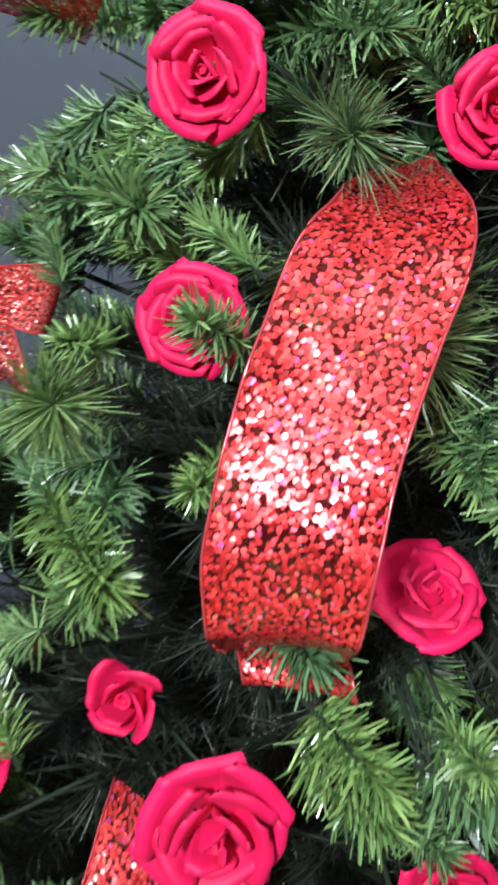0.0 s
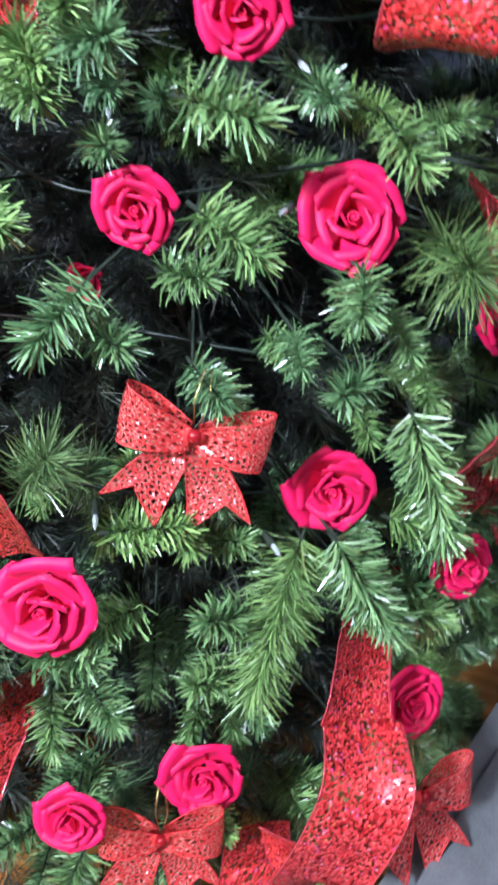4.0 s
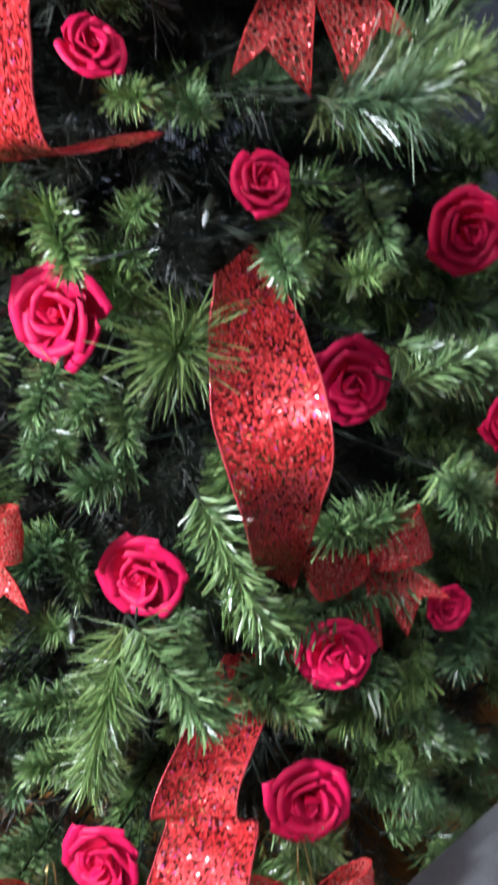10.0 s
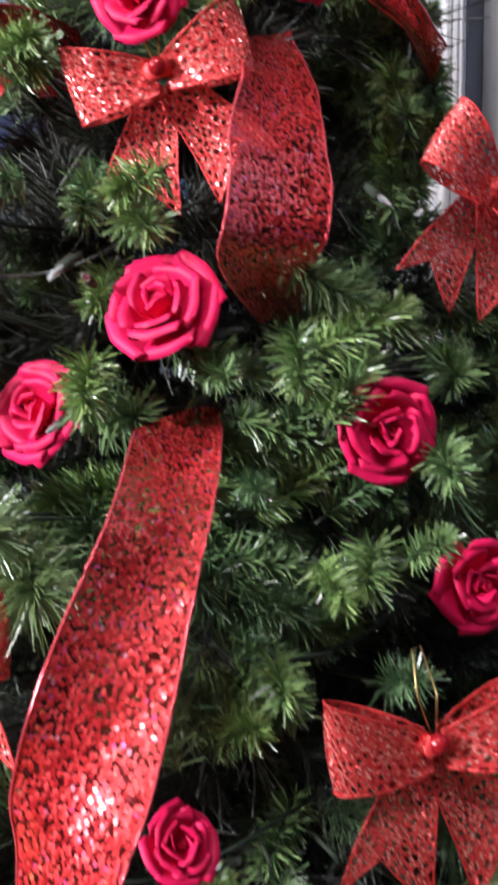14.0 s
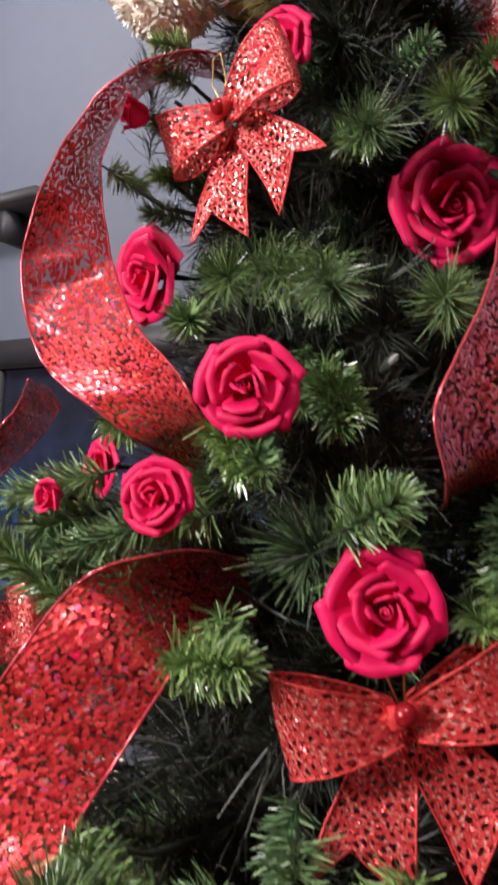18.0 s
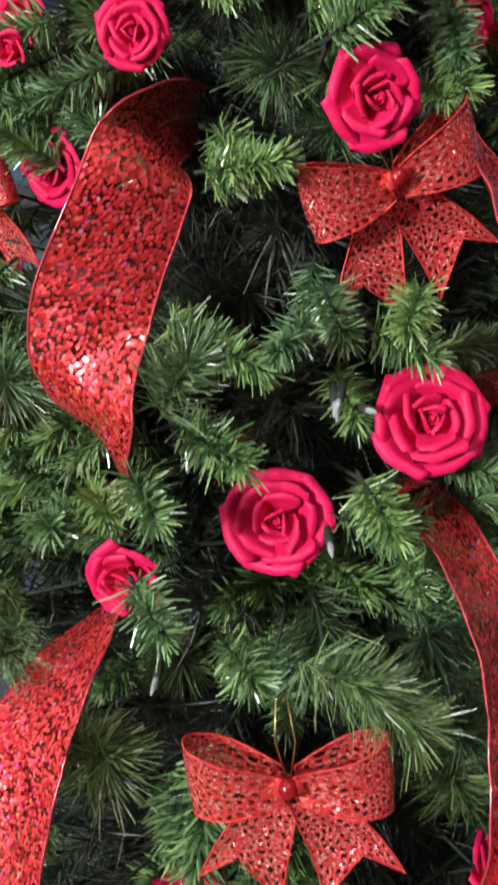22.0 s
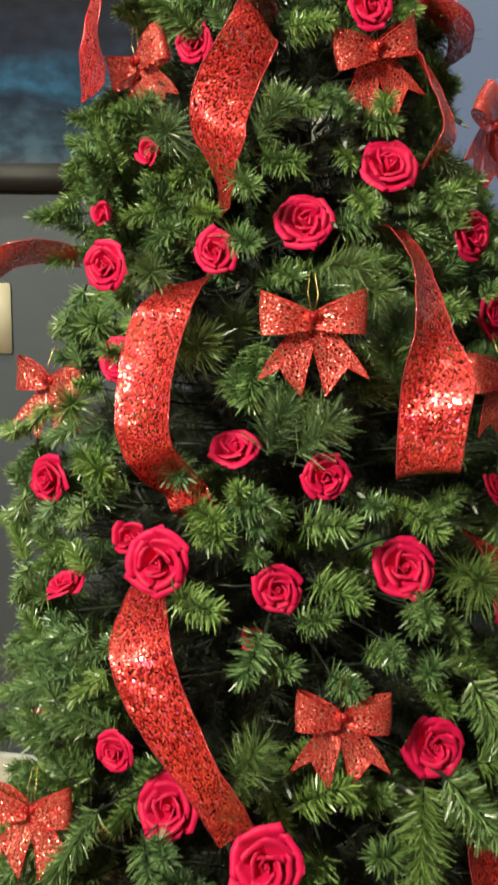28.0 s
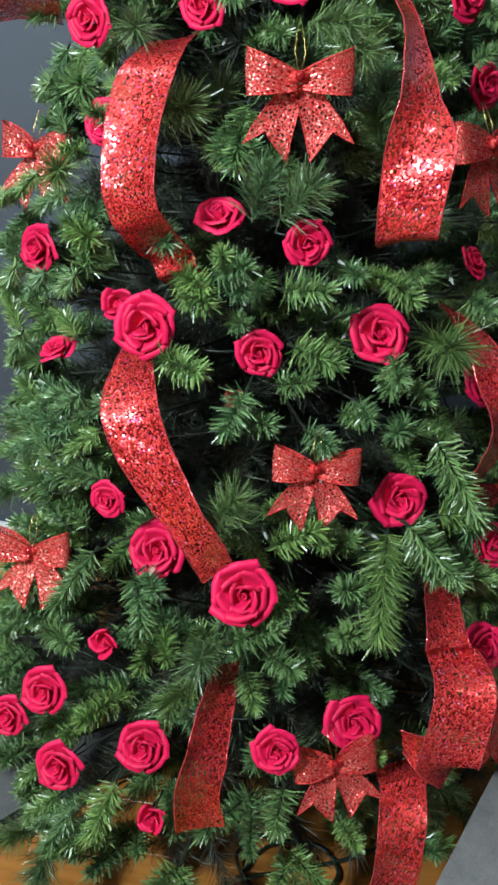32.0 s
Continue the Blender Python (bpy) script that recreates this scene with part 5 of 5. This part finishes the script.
def picture_material():
    """A night landscape: dark sky, pale hills and a black spired skyline, in soft blue patches."""
    m, nt, b = mat("blue_night_landscape_print")
    tex, sep = nt.nodes.new("ShaderNodeTexCoord"), nt.nodes.new("ShaderNodeSeparateXYZ")
    nt.links.new(tex.outputs["Generated"], sep.inputs[0])
    n1 = node(nt, "ShaderNodeTexNoise", Scale=4.5, Detail=5.0)
    n2 = node(nt, "ShaderNodeTexNoise", Scale=14.0, Detail=3.0)
    for n in (n1, n2):
        nt.links.new(tex.outputs["Generated"], n.inputs["Vector"])
    add = node(nt, "ShaderNodeMath", operation="MULTIPLY_ADD")
    nt.links.new(n1.outputs[0], add.inputs[0])
    add.inputs[1].default_value = 0.45
    nt.links.new(sep.outputs[2], add.inputs[2])
    sky = ramp(nt, add.outputs[0], [(0.15, (0.06, 0.08, 0.12)), (0.34, (0.03, 0.06, 0.10)), (0.5, (0.008, 0.018, 0.045)), (0.62, (0.012, 0.055, 0.12)), (0.8, (0.008, 0.013, 0.034)), (1.1, (0.005, 0.006, 0.015))])
    spots = ramp(nt, n2.outputs[0], [(0.35, (0.55, 0.55, 0.6)), (0.65, (1.3, 1.3, 1.25))])
    nt.links.new(mixed(nt, 1.0, sky, spots, "MULTIPLY"), b.inputs["Base Color"])
    b.inputs["Roughness"].default_value = 0.7
    b.inputs["Specular IOR Level"].default_value = 0.15
    return m


TRIM_WHITE = plain("white_gloss_trim_paint", (0.72, 0.73, 0.74), 0.4, 0, 40, 0.05, 0.0003)
CREAM = plain("cream_plastic", (0.55, 0.5, 0.4), 0.4, 0, 60, 0.06, 0)
SPIRE = plain("dark_blue_ink", (0.006, 0.012, 0.025), 0.3, 0, 60, 0.3, 0)
GLASS, DUSK, PRINT = glass_material(), dusk_material(), picture_material()
window()


def picture():
    pic = new("framed_picture")
    x0, x1, z0, z1, w, y = -0.78, -0.12, 1.215, 1.64, 0.045, WALL_Y
    for lo, hi in (((x0, z0), (x1, z0 + w)), ((x0, z1 - w), (x1, z1)), ((x0, z0 + w), (x0 + w, z1 - w)), ((x1 - w, z0 + w), (x1, z1 - w))):
        bm = bmesh.new()
        box(bm, (lo[0], y - 0.03, lo[1]), (hi[0], y - 0.001, hi[1]), 0.004)
        part("frame_bar", bm, FRAME_BLACK, pic, "black frame moulding")
    bm = bmesh.new()
    box(bm, (x0 + w - 0.004, y - 0.014, z0 + w - 0.004), (x1 - w + 0.004, y - 0.004, z1 - w + 0.004))
    part("print", bm, PRINT, pic, "dark blue night landscape print", False)
    for x, h in ((-0.70, 0.05), (-0.675, 0.085), (-0.655, 0.06), (-0.63, 0.11), (-0.605, 0.07), (-0.58, 0.045)):
        bm = bmesh.new()
        box(bm, (x - 0.009, y - 0.016, z0 + w + 0.01), (x + 0.009, y - 0.0145, z0 + w + 0.05 + h * 0.6))
        top = [bm.verts.new((x + dx, y - 0.0152, z0 + w + 0.0505 + h * 0.6 + dz)) for dx, dz in ((-0.009, 0), (0.009, 0), (0, h * 0.6))]
        bm.faces.new(top)
        part("spire", bm, SPIRE, pic, "dark spire in the print", False)
    tagged(pic, "dark blue landscape print in a wide black frame on the wall", "picture")


picture()


def shelf():
    ob = new("wall_shelf")
    bm = bmesh.new()
    box(bm, (-1.35, WALL_Y - 0.07, 1.84), (-0.64, WALL_Y - 0.001, 1.862), 0.003)
    part("board", bm, FRAME_BLACK, ob)
    for x in (-1.25, -0.72):
        bm = bmesh.new()
        box(bm, (x - 0.01, WALL_Y - 0.06, 1.79), (x + 0.01, WALL_Y - 0.001, 1.839), 0.002)
        part("bracket", bm, FRAME_BLACK, ob)
    tagged(ob, "thin black shelf board on the blue-grey wall", "shelf")


shelf()


def plate():
    ob = new("wall_plate")
    bm = bmesh.new()
    box(bm, (-0.53, WALL_Y - 0.008, 0.92), (-0.45, WALL_Y - 0.001, 1.05), 0.002)
    part("cover", bm, CREAM, ob)
    bm = bmesh.new()
    box(bm, (-0.503, WALL_Y - 0.014, 0.965), (-0.477, WALL_Y - 0.0085, 1.005), 0.002)
    part("rocker", bm, CREAM, ob)
    tagged(ob, "cream plastic switch plate on the wall", "switch")


plate()


def ottoman():
    ob = new("ottoman")
    turn = Matrix.Translation((0.445, 0.22, 0)) @ Matrix.Rotation(radians(-24), 4, "Z")
    bm = bmesh.new()
    box(bm, (0.0, -0.5, 0.05), (0.62, 0.55, 0.30), 0.02)
    body = part("base", bm, GREY_CLOTH, ob)
    bm = bmesh.new()
    box(bm, (-0.006, -0.506, 0.302), (0.626, 0.556, 0.385), 0.022)
    cushion = part("cushion", bm, GREY_CLOTH, ob, "grey woven seat cushion")
    feet = [(0.05, -0.45), (0.57, -0.45), (0.05, 0.5), (0.57, 0.5)]
    for fx, fy in feet:
        bm = bmesh.new()
        tube(bm, [(fx, fy, 0), (fx, fy, 0.052)], [0.018, 0.024], 12)
        part("foot", bm, FRAME_BLACK, ob)
    ob.matrix_basis = turn
    tagged(ob, "low grey cloth ottoman standing beside the tree", "ottoman")


ottoman()


def mat_on_floor():
    ob = new("floor_mat")
    bm = bmesh.new()
    box(bm, (-0.45, 0.0, 0.0), (0.0, 0.48, 0.008), 0.003)
    part("field", bm, GREY_CLOTH, ob, "grey woven field")
    for lo, hi in (((0.001, 0.0), (0.035, 0.48)), ((-0.45, 0.481), (0.035, 0.515)), ((-0.45, -0.035), (0.035, -0.001))):
        bm = bmesh.new()
        box(bm, (lo[0], lo[1], 0.0), (hi[0], hi[1], 0.011), 0.003)
        part("border", bm, FRAME_BLACK, ob, "black bound edge")
    ob.matrix_basis = Matrix.Translation((-0.30, 0.25, 0)) @ Matrix.Rotation(radians(-38), 4, "Z")
    tagged(ob, "grey floor mat with a black bound edge", "mat")


mat_on_floor()


def skirting():
    for name, x0, x1 in (("baseboard_1", -2.2, 2.4),):
        bm = bmesh.new()
        box(bm, (x0, WALL_Y - 0.016, 0.0), (x1, WALL_Y - 0.001, 0.09), 0.004)
        tagged(new(name, mesh_of(name, bm, TRIM_WHITE, False)), "white painted baseboard along the wall", "baseboard", kind="structure")


skirting()


# ---- tree stand, topper and lights ----
def tree_stand():
    ob = new("tree_stand")
    bm = bmesh.new()
    tube(bm, [(AX, AY, 0.01), (AX, AY, 0.15)], [0.026, 0.024], 14)
    part("socket", bm, BLACK_WIRE, ob)
    for k in range(4):
        a = k * math.pi / 2 + 0.5
        bm = bmesh.new()
        d = Vector((math.cos(a), math.sin(a), 0))
        c = Vector((AX, AY, 0))
        tube(bm, [c + d * 0.024 + Vector((0, 0, 0.07)), c + d * 0.14 + Vector((0, 0, 0.03)), c + d * 0.24 + Vector((0, 0, 0.008))], [0.009, 0.008, 0.008], 8)
        part("leg", bm, BLACK_WIRE, ob)
    tagged(ob, "dark metal four-legged christmas tree stand", "tree stand")


tree_stand()


def fluff_material(name, colour):
    m, nt, b = mat(name)
    geo = nt.nodes.new("ShaderNodeNewGeometry")
    col = ramp(nt, geo.outputs["Random Per Island"], [(0.0, [c * 0.75 for c in colour]), (1.0, [min(1, c * 1.1) for c in colour])])
    nt.links.new(col, b.inputs["Base Color"])
    b.inputs["Roughness"].default_value = 0.85
    return m


CREAM_FLUFF = fluff_material("cream_plush", (0.88, 0.84, 0.74))
GOLD_CLOTH = plain("olive_gold_velvet", (0.36, 0.28, 0.05), 0.55, 0.2, 300, 0.35, 0.0006)
SILVER = plain("silver_wire", (0.7, 0.71, 0.74), 0.2, 1.0, 300, 0.1, 0)


def topper():
    ob = new("tree_topper")
    rng = random.Random(3)
    cx, cy, cz = 0.080, 0.545, 1.675
    bm = bmesh.new()
    ring = []
    for k in range(9):
        t = k / 8
        ring.append((cx, cy, cz + 0.16 * t))
    tube(bm, ring, [0.030, 0.060, 0.066, 0.062, 0.055, 0.046, 0.037, 0.028, 0.016], 20)
    part("skirt", bm, GOLD_CLOTH, ob, "olive gold velvet skirt")
    for name, off, r in (("cuff", (-0.066, -0.044, 0.022), 0.036), ("cuff", (0.085, 0.02, 0.035), 0.03)):
        bm = bmesh.new()
        centre = Vector((cx, cy, cz)) + Vector(off)
        for i in range(2200):
            v = Vector((rng.gauss(0, 1), rng.gauss(0, 1), rng.gauss(0, 1))).normalized()
            needles(bm, rng, centre + v * r * 0.88, (v + Vector((rng.uniform(-0.5, 0.5), rng.uniform(-0.5, 0.5), rng.uniform(-0.5, 0.5)))).normalized(), r * 0.16, 0.0022, 0.4)
        bmesh.ops.create_icosphere(bm, subdivisions=2, radius=r * 0.93, matrix=Matrix.Translation(centre))
        part(name, bm, CREAM_FLUFF, ob, "cream plush cuff")
    bm = bmesh.new()
    pts = []
    for k in range(26):
        a, r = k * 0.5, 0.010 - 0.0003 * k
        pts.append((0.072 + r * math.cos(a), 0.49 - 0.0008 * k, 1.66 + r * math.sin(a)))
    tube(bm, pts, [0.0011] * 26, 6)
    part("curl", bm, SILVER, ob, "curled silver wire")
    tagged(ob, "plush tree topper with gold skirt and cream cuffs", "tree topper")


topper()


def bulb_glass():
    m, nt, b = mat("frosted_mini_bulb")
    b.inputs["Base Color"].default_value = (0.7, 0.75, 0.74, 1)
    b.inputs["Roughness"].default_value = 0.12
    b.inputs["Transmission Weight"].default_value = 0.65
    return m


BULB = bulb_glass()


def light_string():
    ob = new("light_string")
    bm = bmesh.new()
    pts = []
    for k in range(1040):
        z = 0.30 + 1.36 * k / 1039
        a = k * 0.0775
        r = radius(z) * ((0.76 if z < 1.25 else 0.55) + 0.05 * math.sin(k * 0.43) + 0.03 * math.sin(k * 0.17))
        pts.append((AX + r * math.cos(a), AY + r * math.sin(a), z + 0.014 * math.sin(k * 0.29)))
    tube(bm, pts, [0.0013] * 1040, 4)
    part("cable", bm, BLACK_WIRE, ob, "thin dark green twisted cable")
    cone = bmesh.new()
    tube(cone, [(0, 0, 0), (0, 0, 0.004), (0, 0, 0.008), (0, 0, 0.011), (0, 0, 0.0125)], [0.0016, 0.0018, 0.0016, 0.0008, 0.0003], 8)
    bulb_me = mesh_of("bulb", cone, BULB)
    sock = bmesh.new()
    tube(sock, [(0, 0, -0.011), (0, 0, -0.002), (0, 0, 0.0015)], [0.0018, 0.0026, 0.0025], 8)
    sock_me = mesh_of("socket", sock, STEM)
    rng = random.Random(9)
    spots = [Vector(p) for p in BULBS] + [Vector(pts[k]) + outward(pts[k]) * 0.02 for k in range(16, 1040, 56)]
    for p in spots:
        d = (outward(p) + Vector((rng.uniform(-0.7, 0.7), rng.uniform(-0.7, 0.7), rng.uniform(-0.9, 0.5)))).normalized()
        b = part("bulb", bulb_me, BULB, ob, "unlit clear mini bulb")
        b.matrix_basis = Matrix.Translation(p) @ d.to_track_quat("Z", "Y").to_matrix().to_4x4()
        part("socket", sock_me, STEM, b, "green plastic socket")
    tagged(ob, "unlit string of clear mini bulbs wound through the tree", "string lights")


BULBS = [
    (0.189, 0.376, 1.215),
    (0.171, 0.213, 0.639),
    (0.133, 0.269, 0.857),
    (0.098, 0.331, 1.082),
    (0.194, 0.445, 1.442),
    (0.191, 0.377, 1.216),
    (0.218, 0.296, 0.897),
    (0.277, 0.242, 0.633),
    (0.232, 0.281, 0.828),
    (0.302, 0.485, 1.248),
    (0.330, 0.355, 0.875),
    (0.203, 0.380, 1.209),
    (0.032, 0.300, 0.916),
    (0.221, 0.239, 0.696),
]
light_string()


# ---- cable on the floor and the floor's boards ----
def floor_cable():
    ob = new("extension_cable")
    pts = []
    for k in range(40):
        t = k / 39
        a = t * 9.5
        r = 0.035 + 0.05 * t
        pts.append((0.165 + 0.08 * t + r * math.cos(a), 0.36 - 0.03 * t + r * math.sin(a) * 0.8, 0.005 + 0.02 * abs(math.sin(2.3 * a)) * (1 - t)))
    pts += [(0.36, 0.42, 0.004), (0.5, 0.62, 0.004), (0.55, 0.9, 0.004)]
    bm = bmesh.new()
    tube(bm, [tuple(p) for p in spline(pts, 3)], [0.0032] * (3 * (len(pts) - 1) + 1), 6)
    part("cord", bm, BLACK_WIRE, ob, "dark curled cord")
    bm = bmesh.new()
    box(bm, (0.535, 0.89, 0.0), (0.565, 0.94, 0.022), 0.004)
    part("plug", bm, FRAME_BLACK, ob, "black moulded plug")
    tagged(ob, "dark extension cord curled on the oak floor under the tree", "cable")


floor_cable()


def planks():
    floor = bpy.data.objects["floor"]
    rng = random.Random(12)
    shapes = []
    for long in (0.62, 0.84, 1.1):
        bm = bmesh.new()
        box(bm, (0.0006, 0.0006, -0.0038), (long - 0.0006, 0.0894, 0.0))
        top = [e for e in bm.edges if all(v.co.z > -0.001 for v in e.verts)]
        bmesh.ops.bevel(bm, geom=top, offset=0.0009, segments=1, affect="EDGES")
        shapes.append((long, mesh_of("plank", bm, OAK, False)))
    y = -1.1
    while y < WALL_Y - 0.12:
        x = -1.5 - rng.uniform(0, 0.6)
        while x < 1.5:
            long, me = rng.choice(shapes)
            ob = part("plank", me, OAK, floor)
            ob.matrix_basis = Matrix.Translation((x, y, 0))
            x += long
        y += 0.09


planks()
